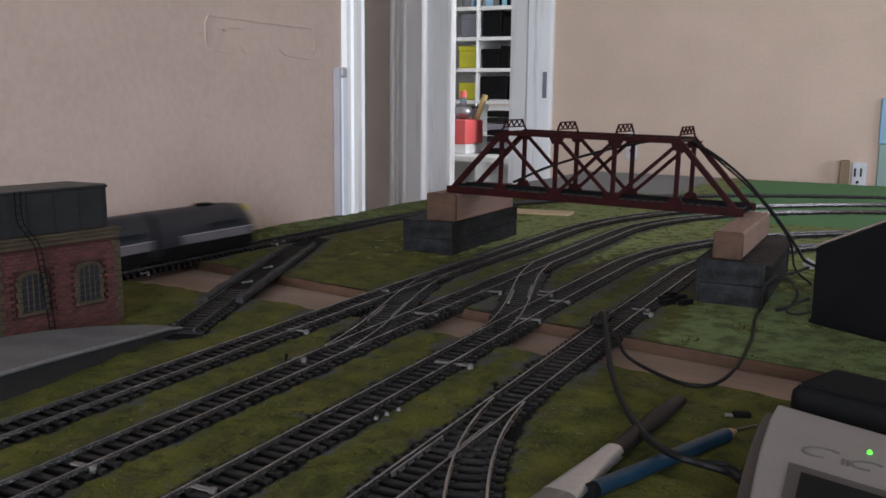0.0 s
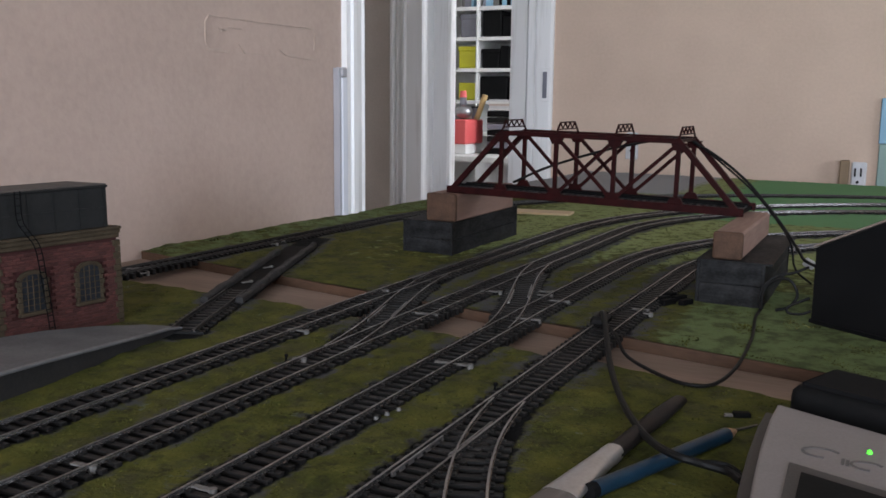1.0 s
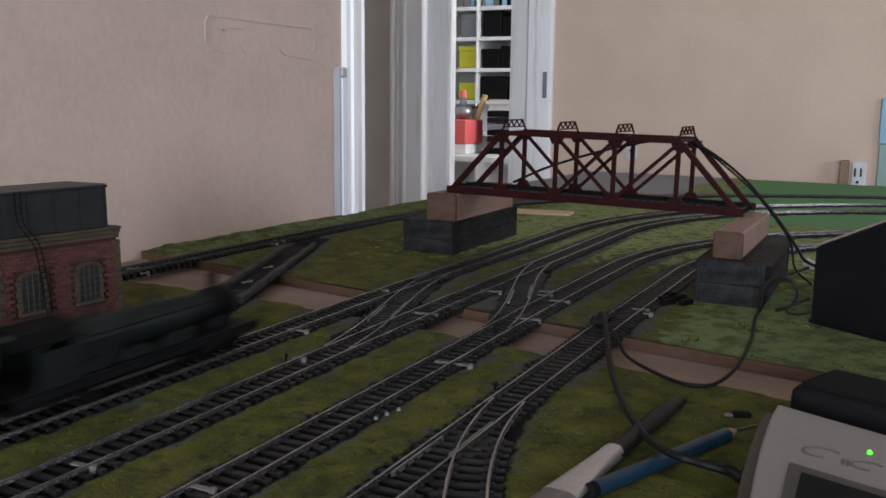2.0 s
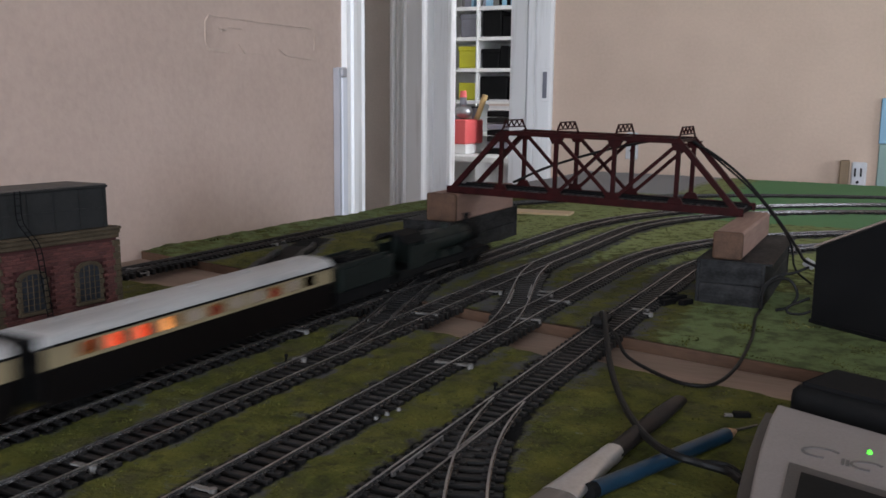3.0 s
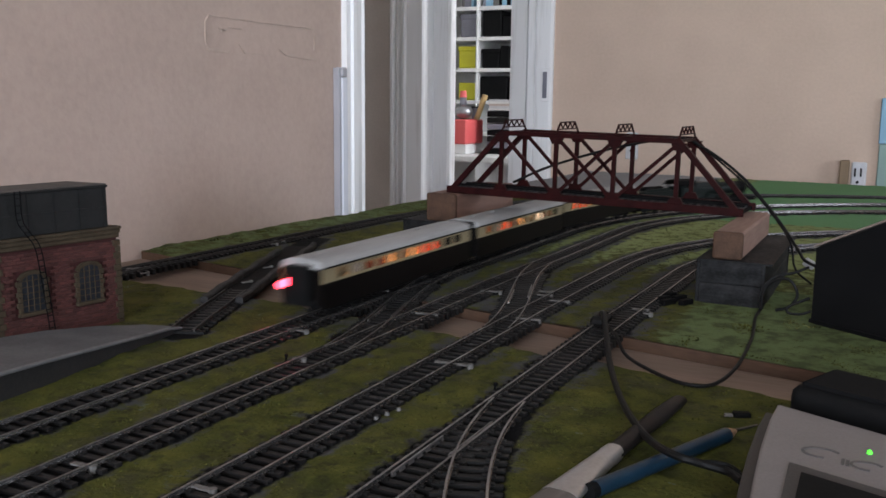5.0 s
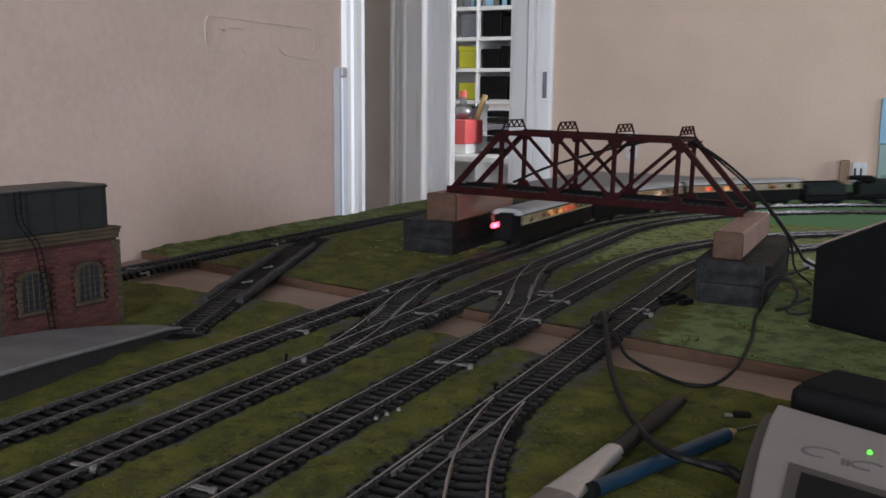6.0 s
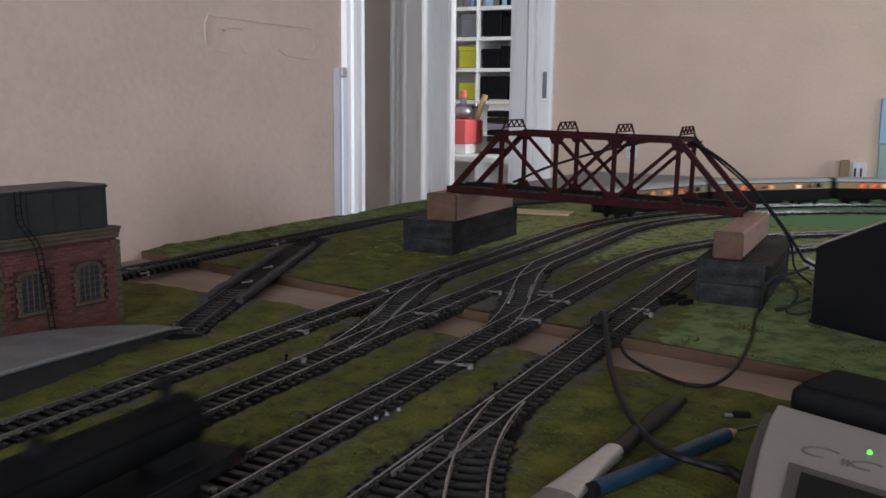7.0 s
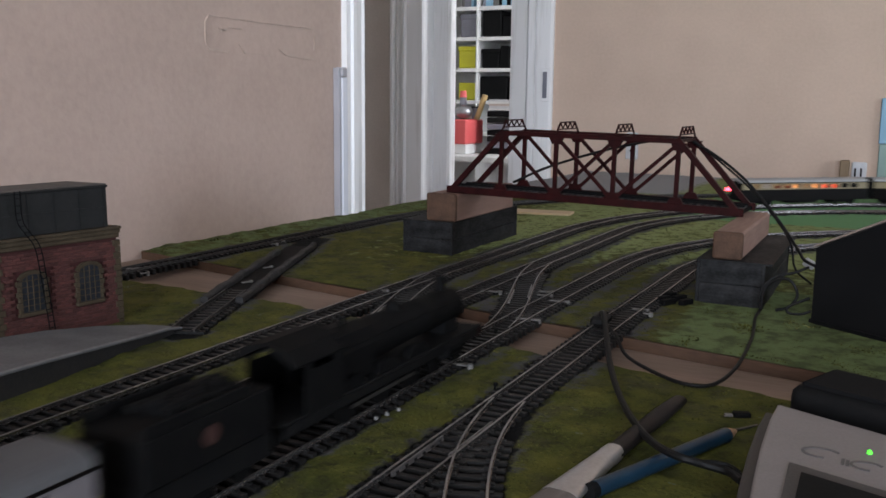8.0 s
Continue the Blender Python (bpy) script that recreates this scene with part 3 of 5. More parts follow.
    for i in range(5):
        part("sheaf", box(-0.085 + 0.004 * (i % 2), 0.002 * i, i * 0.0105, 0.085 - 0.006 * (i % 3), 0.19, i * 0.0105 + 0.0095, 0.001), (SHELF, OUTLET, CURTAIN)[i % 3], o)
    o = thing("tin", "dark tin beside the metal bowl", "tin", pose(-1.905, 4.17, 0.066))
    part("body", rod((0, 0, 0), (0, 0, 0.055), 0.018, 14), BIN_G, o)
    part("lid", rod((0, 0, 0.055), (0, 0, 0.062), 0.0195, 14), BLACK, o)
    o = thing("stack_of_boxes", "stack of dark flat cases on the bench", "cases", pose(-1.72, 4.1, -0.10))
    for i in range(7):
        part("case", box(-0.09, 0, i * 0.03, 0.09, 0.2, i * 0.03 + 0.026, 0.003), (DARKBOX, BIN_G, TANK)[i % 3], o)


bookcase()

# ---------------------------------------------------------------- baseboards


def edge_near(x):
    return 0.596 - 0.16 * max(0.0, x + 0.47) + 0.007 * noise.noise(Vector((x * 22, 3.1, 0))) + 0.004 * noise.noise(Vector((x * 70, 1.1, 0)))


def edge_far(x):
    return 0.6005 - 0.188 * (x + 0.0416)


def spaced(stops):
    out = []
    for a, b_, d in stops:
        k = max(1, round((b_ - a) / d))
        out += [a + (b_ - a) * i / k for i in range(k)]
    return out + [stops[-1][1]]


def board(name, xs, vs, y_of, label, far):
    X, Vv = np.meshgrid(np.array(xs), np.array(vs))
    Yg = np.array([[y_of(x, v) for x in xs] for v in vs])
    pts = np.stack([X.ravel(), Yg.ravel()], 1)
    dist = track_distance(pts)
    nx = len(xs)
    zs, bare, paint, grey, turf, pale, ballast = [], [], [], [], [], [], []
    for (x, y), d in zip(pts, dist):
        k = min(max((d - 0.0145) / 0.006, 0), 1)
        n1 = noise.noise(Vector((x * 26, y * 26, 0.3)))
        n2 = noise.noise(Vector((x * 120, y * 120, 0.7)))
        pt = 0.0
        if far:
            pt = min(max((x + 0.155) / 0.03, 0), 1) * min(max((y - 0.56) / 0.01, 0), 1) if y < 0.85 else 0.0
        gz = GROUND_Z + droop(y) + k * (0.0010 + 0.0012 * n1 + 0.0009 * n2) * (1 - 0.75 * pt) + (1 - k) * 0.0005
        if far and x < -0.668 and y < 1.5:
            gz += 0.0012 * min((-0.668 - x) / 0.03, 1) * min(max((y - 0.735) / 0.03, 0), 1) * (1 + 0.7 * n1 + 0.5 * n2)
        zs.append(gz)
        bare.append(1 - min(max((d - 0.0138 - 0.003 * n1) / 0.0055, 0), 1))
        bank = min(max((-0.664 - x) / 0.01, 0), 1) if far and y < 1.5 else 0.0
        # flock lightens with distance: the brighter far light is painted in
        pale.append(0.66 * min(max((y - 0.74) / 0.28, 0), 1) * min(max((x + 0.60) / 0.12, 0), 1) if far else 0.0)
        paint.append(max(pt, 0.5 * bank))
        turf.append(min(max((y - 1.36) / 0.05, 0), 1) * min(max((x + 0.33) / 0.06, 0), 1) if far else 0.0)
        shoulder = min(max((y - edge_near(x) + 0.075) / 0.04, 0), 1) * min(max((0.034 - d) / 0.012, 0), 1) * 0.62
        shoulder = max(shoulder, 0.45 * min(max((0.027 - d) / 0.008, 0), 1))
        grey.append(min(max((y - 1.72) / 0.06, 0), 1) * min(max((-0.36 - x) / 0.05, 0), 1) if far else 0.0)
        ballast.append(shoulder)
    rows, cols = len(vs), nx
    verts = [(p[0], p[1], z) for p, z in zip(pts, zs)]
    faces = [(r * cols + c, r * cols + c + 1, (r + 1) * cols + c + 1, (r + 1) * cols + c) for r in range(rows - 1) for c in range(cols - 1)]
    me = bpy.data.meshes.new("scenic_surface")
    me.from_pydata(verts, [], faces)
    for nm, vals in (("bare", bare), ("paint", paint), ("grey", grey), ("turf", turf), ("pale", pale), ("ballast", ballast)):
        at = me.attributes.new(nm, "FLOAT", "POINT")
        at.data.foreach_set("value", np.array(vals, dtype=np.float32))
    me.materials.append(GROUND)
    for f in me.polygons:
        f.use_smooth = True
    t = thing(name, label, "baseboard", kind="structure")
    ob = new("scenic_surface", me)
    ob.parent = t
    return t


XS = spaced([(-0.729, -0.70, 0.006), (-0.70, 0.04, 0.005), (0.04, 1.2, 0.08)])
near = board("ground", XS, spaced([(-1.75, 0.18, 0.09), (0.18, 1.0, 0.0065)]), lambda x, v: v if v < 0.18 else 0.18 + (v - 0.18) / 0.82 * (edge_near(x) - 0.18), "near baseboard covered with olive green scenic flock", False)
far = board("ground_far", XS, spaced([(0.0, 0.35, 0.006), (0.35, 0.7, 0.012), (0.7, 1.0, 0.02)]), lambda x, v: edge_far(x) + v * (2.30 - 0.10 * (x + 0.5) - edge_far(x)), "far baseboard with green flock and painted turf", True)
# timber under the boards, the bare plank at the joint and the far board's brown edge
bm = bmesh.new()
for x0, x1 in zip(spaced([(-0.728, 1.2, 0.05)]), spaced([(-0.728, 1.2, 0.05)])[1:]):
    prism([(x0, 0.43), (x1, 0.43), (x1, edge_far(x1) - 0.0005), (x0, edge_far(x0) - 0.0005)], -0.035, -0.0135, bm, "z")
bmesh.ops.remove_doubles(bm, verts=bm.verts[:], dist=1e-5)
part("joint_plank", bm, PLY, far, "bare pine plank showing at the board joint")
bm = prism([(-0.728, edge_far(-0.728)), (1.2, edge_far(1.2)), (1.2, edge_far(1.2) + 0.018), (-0.728, edge_far(-0.728) + 0.018)], -0.05, GROUND_Z - 0.0004, axis="z")
part("edge_batten", bm, EDGE, far, "brown stained batten along the board edge")
part("near_frame", prism([(-0.728, -1.75), (1.2, -1.75), (1.2, 0.25), (-0.728, 0.42)], -0.05, -0.012, axis="z"), PLY, near)
bm = prism([(-0.728, 0.76), (1.2, 0.40), (1.2, 2.10), (-0.728, 2.29)], -0.09, -0.030, axis="z")
part("far_frame", bm, PLY, far)
for x in (-0.66, 1.1):
    for y in (-1.6, 0.2, 0.9, 2.0):
        part("trestle_leg", box(x - 0.03, y - 0.03, FLOOR_Z, x + 0.03, y + 0.03, -0.04 if y < 0.5 else -0.08, 0.004), PLY, near if y < 0.5 else far)

# ---------------------------------------------------------------- tracks
RAIL_PROFILE = [(-0.0008, -0.0026), (0.0008, -0.0026), (0.0008, -0.0022), (0.0005, -0.0021), (0.00036, -0.0008), (0.0005, -0.0007), (0.00047, -0.0003), (-0.00047, -0.0003), (-0.0005, -0.0007), (-0.00036, -0.0008), (-0.0005, -0.0021), (-0.0008, -0.0022)]
HEAD_PROFILE = [(-0.00052, -0.0003), (0.00052, -0.0003), (0.00052, -0.0001), (0.00036, 0.0), (-0.00036, 0.0), (-0.00052, -0.0001)]


def sleeper_mesh():
    b = bmesh.new()
    box(-0.0155, -0.0019, -0.0078, 0.0155, 0.0019, -0.0026, 0.0003, b)
    for sx in (-1, 1):
        for dx in (-0.0021, 0.0021):
            box(sx * 0.0087 + dx - 0.0009, -0.0011, -0.0027, sx * 0.0087 + dx + 0.0009, 0.0011, -0.0016, 0, b)
    me = bpy.data.meshes.new("sleeper")
    b.to_mesh(me)
    b.free()
    me.materials.append(SLEEPER)
    return me


SLEEPER_ME = sleeper_mesh()


def offset_path(path, off, a=None, b_=None, step=0.012, dz=0.0):
    at, s0, s1 = path
    s0, s1 = (s0 if a is None else a), (s1 if b_ is None else b_)
    k = max(2, int((s1 - s0) / step))
    out = []
    for i in range(k + 1):
        s = s0 + (s1 - s0) * i / k
        p, d = at(s), (at(s + 0.002) - at(s - 0.002)).normalized()
        out.append(p + Vector((d.y, -d.x, 0)).normalized() * off + Vector((0, 0, dz)))
    return out


def track(path, label, s_parts, pitch=0.0084, rails=(None, None), keep=None, name="track", dz=0.0, rng=1, metal=None):
    t = thing(name, label, "model track", group="model railway tracks")
    at, s0, s1 = path
    for off in (-0.00885, 0.00885):
        way = offset_path(path, off, rails[0], rails[1], dz=dz)
        r = part("rail", sweep(way, RAIL_PROFILE), metal or RAIL_SIDE, t)
        part("rail_head", sweep(way, HEAD_PROFILE), metal or RAIL, r, "" if metal else "bright polished rail head")
    rnd = random.Random(rng)
    s, rest = s0 + 0.003, bmesh.new()
    while s < s1:
        p, d = at(s), (at(s + 0.002) - at(s - 0.002)).normalized()
        m = Matrix.Translation(p + Vector((0, 0, dz))) @ Matrix.Rotation(math.atan2(d.y, d.x) - math.pi / 2 + rnd.uniform(-0.012, 0.012), 4, "Z")
        if keep is None or keep(p):
            if s_parts[0] <= s <= s_parts[1]:
                o = new("sleeper", SLEEPER_ME)
                o.parent, o.matrix_basis = t, m
            else:
                c = bmesh.new()
                c.from_mesh(SLEEPER_ME)
                c.transform(m)
                join(rest, c)
        s += pitch
    if len(rest.verts):
        tagged(part("sleeper_run", rest, SLEEPER, t), kind="stuff")
    else:
        rest.free()
    return t


track(T1, "outer running line with nickel silver rails on black sleepers", (0.15, 2.4), rng=1)
track(T2, "inner running line with nickel silver rails on black sleepers", (0.10, 2.1), rng=2)
track(T3, "straight siding line with pale rail joiners on the flock", (0.10, 1.75), rng=3)
track(T4, "short siding with a turnout on the flock", (0.15, 1.5), rng=4)
track(T5, "wall-side running line on a low grassy bank", (0.35, 2.4), rng=5, metal=RAIL_DULL)
off_main = lambda xs, w: (lambda p: all(abs(p.x - x) > w for x in xs))
track(XA, "crossover turnout joining the two running lines", (0, 3), rails=(0.490, 0.755), keep=off_main((-0.384, -0.319), 0.009), name="turnout", dz=-0.0002, rng=6)
track(XB, "crossover turnout between siding and running line", (0, 3), rails=(0.591, 0.858), keep=off_main((-0.248, -0.319), 0.009), name="turnout", dz=-0.0002, rng=7)
track(BR, "diverging turnout curve swinging off the siding", (0, 3), rails=(0.155, 0.42), keep=off_main((-0.1816,), 0.010), name="turnout", dz=-0.0002, rng=8)
spur = track(SPUR, "loose dark spur track laid over the board joint", (0, 3), rails=(None, 0.60), keep=lambda p: p.y < 0.615, name="spur_track", rng=9, metal=RAIL_DULL)


def strip(off, s0, s1, wide, seed):
    """A weathered card strip along the spur, its edges and ends frayed."""
    rnd = random.Random(seed)
    way = offset_path(SPUR, off, s0, s1, step=0.008)
    b = bmesh.new()
    rings = []
    for i, p in enumerate(way):
        d = (way[min(i + 1, len(way) - 1)] - way[max(i - 1, 0)]).normalized()
        side = Vector((d.y, -d.x, 0)).normalized()
        l, r = wide / 2 * rnd.uniform(0.82, 1.1), wide / 2 * rnd.uniform(0.82, 1.1)
        top = 0.0016 + 0.0007 * math.sin(i * 0.9 + seed) + rnd.uniform(0, 0.0004)
        fray = d * rnd.uniform(-0.003, 0.003) if i in (0, len(way) - 1) else Vector((0, 0, 0))
        rings.append([b.verts.new(p + side * a + fray * f + Vector((0, 0, z))) for a, z, f in ((-l, -0.0031, 1), (-l, top - 0.0006, 1), (-l * 0.7, top, 0.2), (r * 0.6, top + 0.0002, -1), (r, top - 0.0008, -0.5), (r, -0.0031, 0))])
    k = 6
    for r0, r1 in zip(rings, rings[1:]):
        for j in range(k):
            b.faces.new((r0[j], r0[(j + 1) % k], r1[(j + 1) % k], r1[j]))
    b.faces.new(rings[0][::-1]), b.faces.new(rings[-1])
    bmesh.ops.recalc_face_normals(b, faces=b.faces[:])
    part("side_strip", b, CARDSTRIP, spur, "frayed dark grey strip bridging the board joint")


CARDSTRIP = mat("weathered_dark_card", (0.048, 0.045, 0.045), (0.016, 0.015, 0.015), rough=0.75, scale=90, fine=500, bump=0.5, spec=0.2)
strip(-0.0145, 0.563, 0.790, 0.0066, 3), strip(0.0140, 0.563, 0.838, 0.0066, 8)
part("bed", sweep(offset_path(SPUR, 0.0, 0.575, 0.84), [(-0.0165, -0.0060), (0.0165, -0.0060), (0.0165, -0.0030), (-0.0165, -0.0030)]), SOOT, spur, "sooty black bed between the strips")
# check rails beside the crossings
for path, s0, s1, off in ((XA, 0.567, 0.617, -0.0068), (XA, 0.582, 0.632, 0.0068), (XB, 0.675, 0.725, -0.0068), (XB, 0.70, 0.75, 0.0068)):
    part("check_rail", sweep(offset_path(path, off, s0, s1, dz=-0.0003), RAIL_PROFILE), RAIL, bpy.data.objects["turnout" if path is XA else "turnout.001"])
for s0, s1, off in ((0.36, 0.41, 0.0066), (0.33, 0.38, -0.0066)):
    part("check_rail", sweep(offset_path(T4, off, s0, s1, dz=-0.0003), RAIL_PROFILE), RAIL, bpy.data.objects["turnout.002"])

# ---------------------------------------------------------------- bridge and piers


def bridge():
    """Through-truss girder bridge, five panels, laid over the tracks on two timber blocks."""
    t = thing("girder_bridge", "dark red plastic through-truss railway bridge on timber blocks", "model bridge", pose(-0.440, 0.899, 0.0598, 0, 0.95, -2.3))
    L, W, HT = 0.3095, 0.060, 0.070
    xs = [0.0, 0.0610, 0.1225, 0.1845, 0.2480, L]
    for y in (0.0, W):
        out = 0.0016
        part("bottom_chord", box(-0.003, y - 0.0022, 0.0, L + 0.003, y + 0.0022, 0.0075, 0.0005), BRIDGE, t)
        part("top_chord", box(xs[1] - 0.002, y - 0.0024, HT - 0.005, xs[4] + 0.002, y + 0.0024, HT, 0.0005), BRIDGE, t)
        part("end_post", beam((0.002, y, 0.003), (xs[1], y, HT - 0.0025), 0.0052, 0.0046), BRIDGE, t)
        part("end_post", beam((L - 0.002, y, 0.003), (xs[4], y, HT - 0.0025), 0.0052, 0.0046), BRIDGE, t)
        for x in xs[1:5]:
            part("vertical", beam((x, y, 0.006), (x, y, HT - 0.003), 0.0042, 0.0030), BRIDGE, t)
        for a, c in (((xs[1], HT - .004), (xs[2], .006)), ((xs[4], HT - .004), (xs[3], .006)), ((xs[2], HT - .004), (xs[3], .006)), ((xs[3], HT - .004), (xs[2], .006))):
            part("diagonal", beam((a[0], y, a[1]), (c[0], y, c[1]), 0.0034, 0.0026), BRIDGE, t)
        for i, x in enumerate(xs[1:5]):
            s = 0.008
            part("gusset", prism([(x - s, HT - .004), (x + s, HT - .004), (x + s * .55, HT - .0115), (x - s * .55, HT - .0115)], y - 0.0017, y + 0.0017), BRIDGE, t)
            part("gusset", prism([(x - s * 1.1, .006), (x + s * 1.1, .006), (x + s * .55, .0135), (x - s * .55, .0135)], y - 0.0017, y + 0.0017), BRIDGE, t)
    # latticed portals standing over the top chords
    for x in xs[1:5]:
        p = part("portal", beam((x, 0.009, HT + .0105), (x, W - 0.010, HT + .0105), 0.0014, 0.0016, side=(1, 0, 0)), BRIDGE, t, "arched lattice portal")
        b = bmesh.new()
        beam((x, -0.002, HT - .001), (x, 0.0095, HT + .0108), 0.0014, 0.0016, b, side=(1, 0, 0))
        beam((x, W + 0.002, HT - .001), (x, W - 0.0105, HT + .0108), 0.0014, 0.0016, b, side=(1, 0, 0))
        beam((x, 0.002, HT + .0035), (x, W - 0.002, HT + .0035), 0.0012, 0.0014, b, side=(1, 0, 0))
        k = 6
        for i in range(k):
            ya, yb = 0.009 + (W - .019) * i / k, 0.009 + (W - .019) * (i + 1) / k
            beam((x, ya, HT + (.0038 if i % 2 else .0102)), (x, yb, HT + (.0102 if i % 2 else .0038)), 0.0010, 0.0012, b, side=(1, 0, 0))
        part("lattice", b, BRIDGE, p)
        part("cross_strut", box(x - 0.0015, 0.002, HT - 0.004, x + 0.0015, W - 0.002, HT - 0.001), BRIDGE, t)
    part("deck", box(0.0, 0.002, 0.0015, L, W - 0.002, 0.0045), SOOT, t, "dark timbered deck")
    for i in range(40):
        x = 0.004 + i * (L - 0.008) / 39
        part("deck_sleeper", box(x - 0.0018, W / 2 - 0.0155, 0.0046, x + 0.0018, W / 2 + 0.0155, 0.0068), CARDSTRIP, t)
    for dy in (-0.0088, 0.0088):
        part("rail", box(0.0, W / 2 + dy - 0.0006, 0.0068, L, W / 2 + dy + 0.0006, 0.0088), SOOT, t)


def pier(x0, y0, x1, y1, z0, z1, rows=3, lip=0.001):
    t = thing("bridge_pier", "dark grey planked box pier standing on the flock", "bridge pier", pose(x0, y0, z0), group="bridge piers")
    w, d, h = x1 - x0, y1 - y0, z1 - z0
    part("core", box(0.0015, 0.0015, 0, w - 0.0015, d - 0.0015, h - 0.0012), BLACK, t)
    for i in range(rows):
        a, c = h * i / rows, h * (i + 1) / rows - 0.0004
        part("plank", box(0.0022, 0, a, w - 0.0022, 0.002, c, 0.0003), PIER, t)
        part("plank", box(0.0022, d - 0.002, a, w - 0.0022, d, c, 0.0003), PIER, t)
        part("plank", box(0, 0.0022, a, 0.002, d - 0.0022, c, 0.0003), PIER, t)
        part("plank", box(w - 0.002, 0.0022, a, w, d - 0.0022, c, 0.0003), PIER, t)
    for x in (-0.0008, w - 0.0022):
        for y in (-0.0008, d - 0.0022):
            part("corner_post", box(x, y, 0, x + 0.003, y + 0.003, h, 0.0004), PIER, t)
    part("top_board", box(-0.001, -0.001, h - 0.0012, w + lip, d + 0.001, h + 0.0008, 0.0003), PIER, t)


def block(x0, y0, x1, y1, z0, z1):
    t = thing("timber_block", "planed softwood block lying on the pier", "wood block", pose(x0, y0, z0), group="blocks under the bridge")
    w, d, h = x1 - x0, y1 - y0, z1 - z0
    part("body", box(0, 0.003, 0, w, d, h, 0.0030, seg=3), TIMBER, t)
    part("sawn_end", box(-0.0003, 0, -0.0001, w + 0.0003, 0.0066, h + 0.0003, 0.0032, seg=3), ENDGRAIN, t, "darker sawn end grain")


pier(-0.487, 0.881, -0.428, 1.066, -0.0085, 0.0285, rows=2)
block(-0.461, 0.884, -0.426, 1.050, 0.0293, 0.0594)
pier(-0.1455, 0.772, -0.092, 0.948, -0.007, 0.0305, rows=2, lip=0.0065)
block(-0.135, 0.776, -0.111, 0.945, 0.0313, 0.0541)
bridge()

# ---------------------------------------------------------------- water tower house


def arch(x0, x1, z0, z1, rise, k=8):
    out = [(x0, z0), (x1, z0), (x1, z1 - rise)]
    for i in range(1, k):
        a = math.pi * i / k
        out.append(((x0 + x1) / 2 + (x1 - x0) / 2 * math.cos(a), z1 - rise + rise * math.sin(a)))
    return out + [(x0, z1 - rise)]


TOWER_W = 0.0955


def tower():
    W, D, H = TOWER_W, 0.050, 0.0655
    t = thing("water_tower", "red brick model water tower house with a dark iron tank", "model building", pose(-0.5043 - TOWER_W * math.cos(radians(83)), 0.4845 - TOWER_W * math.sin(radians(83)), -0.0055, -1.2, 0, 83))
    wall = part("wall", box(0.0012, 0.0010, 0, W - 0.0012, D, H), BRICK, t)
    # bricks of the front face, leaving the two window openings
    wins = [(0.0177, 0.0342), (0.0610, 0.0775)]
    z0w, z1w = 0.0225, 0.0480
    bh, bl, g = 0.0023, 0.0060, 0.00022
    shared = {}
    z, row = 0.0002, 0
    while z + bh < H - 0.001:
        x = 0.0038 - (bl / 2 if row % 2 else 0)
        while x < W - 0.004:
            a, c = max(x, 0.0036), min(x + bl - g, W - 0.0036)
            if c - a > 0.0008 and not any(a < w1 + 0.0028 and c > w0 - 0.0028 and z + bh > z0w - 0.0028 and z < z1w + 0.0026 for w0, w1 in wins):
                key = round(c - a, 5)
                if key not in shared:
                    bmx = box(0, 0, 0, c - a, 0.0013, bh - g, 0.0)
                    me = bpy.data.meshes.new("brick")
                    bmx.to_mesh(me), bmx.free()
                    me.materials.append(BRICK_PIECE)
                    shared[key] = me
                o = new("brick", shared[key])
                o.parent, o.matrix_basis = wall, pose(a, -0.0002, z)
            x += bl
        z += bh
        row += 1
    for side, x in ((0, -0.0008), (1, W - 0.0036)):
        z = 0.0
        i = 0
        while z < H - 0.003:
            ext = 0.0018 if i % 2 else 0.0
            xa, xb = (x, x + 0.0044 + ext) if side == 0 else (x - ext, x + 0.0044)
            part("quoin", box(xa, -0.0009, z, xb, 0.006, z + 0.0042, 0.0003), STONE, t)
            z += 0.0045
            i += 1
    for w0, w1 in wins:
        win = part("window", prism(arch(w0, w1, z0w, z1w, 0.004), -0.0003, 0.002), PANE_DARK, t, "arched multi-pane window")
        part("sill", box(w0 - 0.003, -0.0018, z0w - 0.0028, w1 + 0.003, 0.002, z0w - 0.0002, 0.0003), STONE, win)
        i, z = 0, z0w
        while z < z1w - 0.006:
            e = 0.0012 if i % 2 else 0
            part("surround", box(w0 - 0.0024 - e, -0.0012, z, w0, 0.002, z + 0.0033, 0.0002), STONE, win)
            part("surround", box(w1, -0.0012, z, w1 + 0.0024 + e, 0.002, z + 0.0033, 0.0002), STONE, win)
            z += 0.0036
            i += 1
        k = 7
        pts = arch(w0 - 0.0010, w1 + 0.0010, z0w, z1w + 0.0012, 0.0048, k)[2:]
        for p, q in zip(pts, pts[1:]):
            part("voussoir", beam((p[0], 0.0, p[1]), (q[0], 0.0, q[1]), 0.0026, 0.0026), STONE, win)
        b = bmesh.new()
        for i in range(1, 4):
            x = w0 + (w1 - w0) * i / 4
            box(x - 0.0002, -0.0009, z0w, x + 0.0002, 0.0, z1w - 0.001, 0, b)
        for i in range(1, 6):
            z = z0w + (z1w - z0w) * i / 6
            box(w0, -0.0008, z - 0.0002, w1, 0.0, z + 0.0002, 0, b)
        part("glazing_bars", b, STONE, win)
    for e, za, zb in ((0.0006, H - 0.001, H + 0.0022), (0.0013, H + 0.0022, H + 0.0052), (0.0020, H + 0.0052, H + 0.0072)):
        part("cornice", box(-e, -e, za, W + e, D + e, zb, 0.0005), STONE, t)
    zt = H + 0.0072
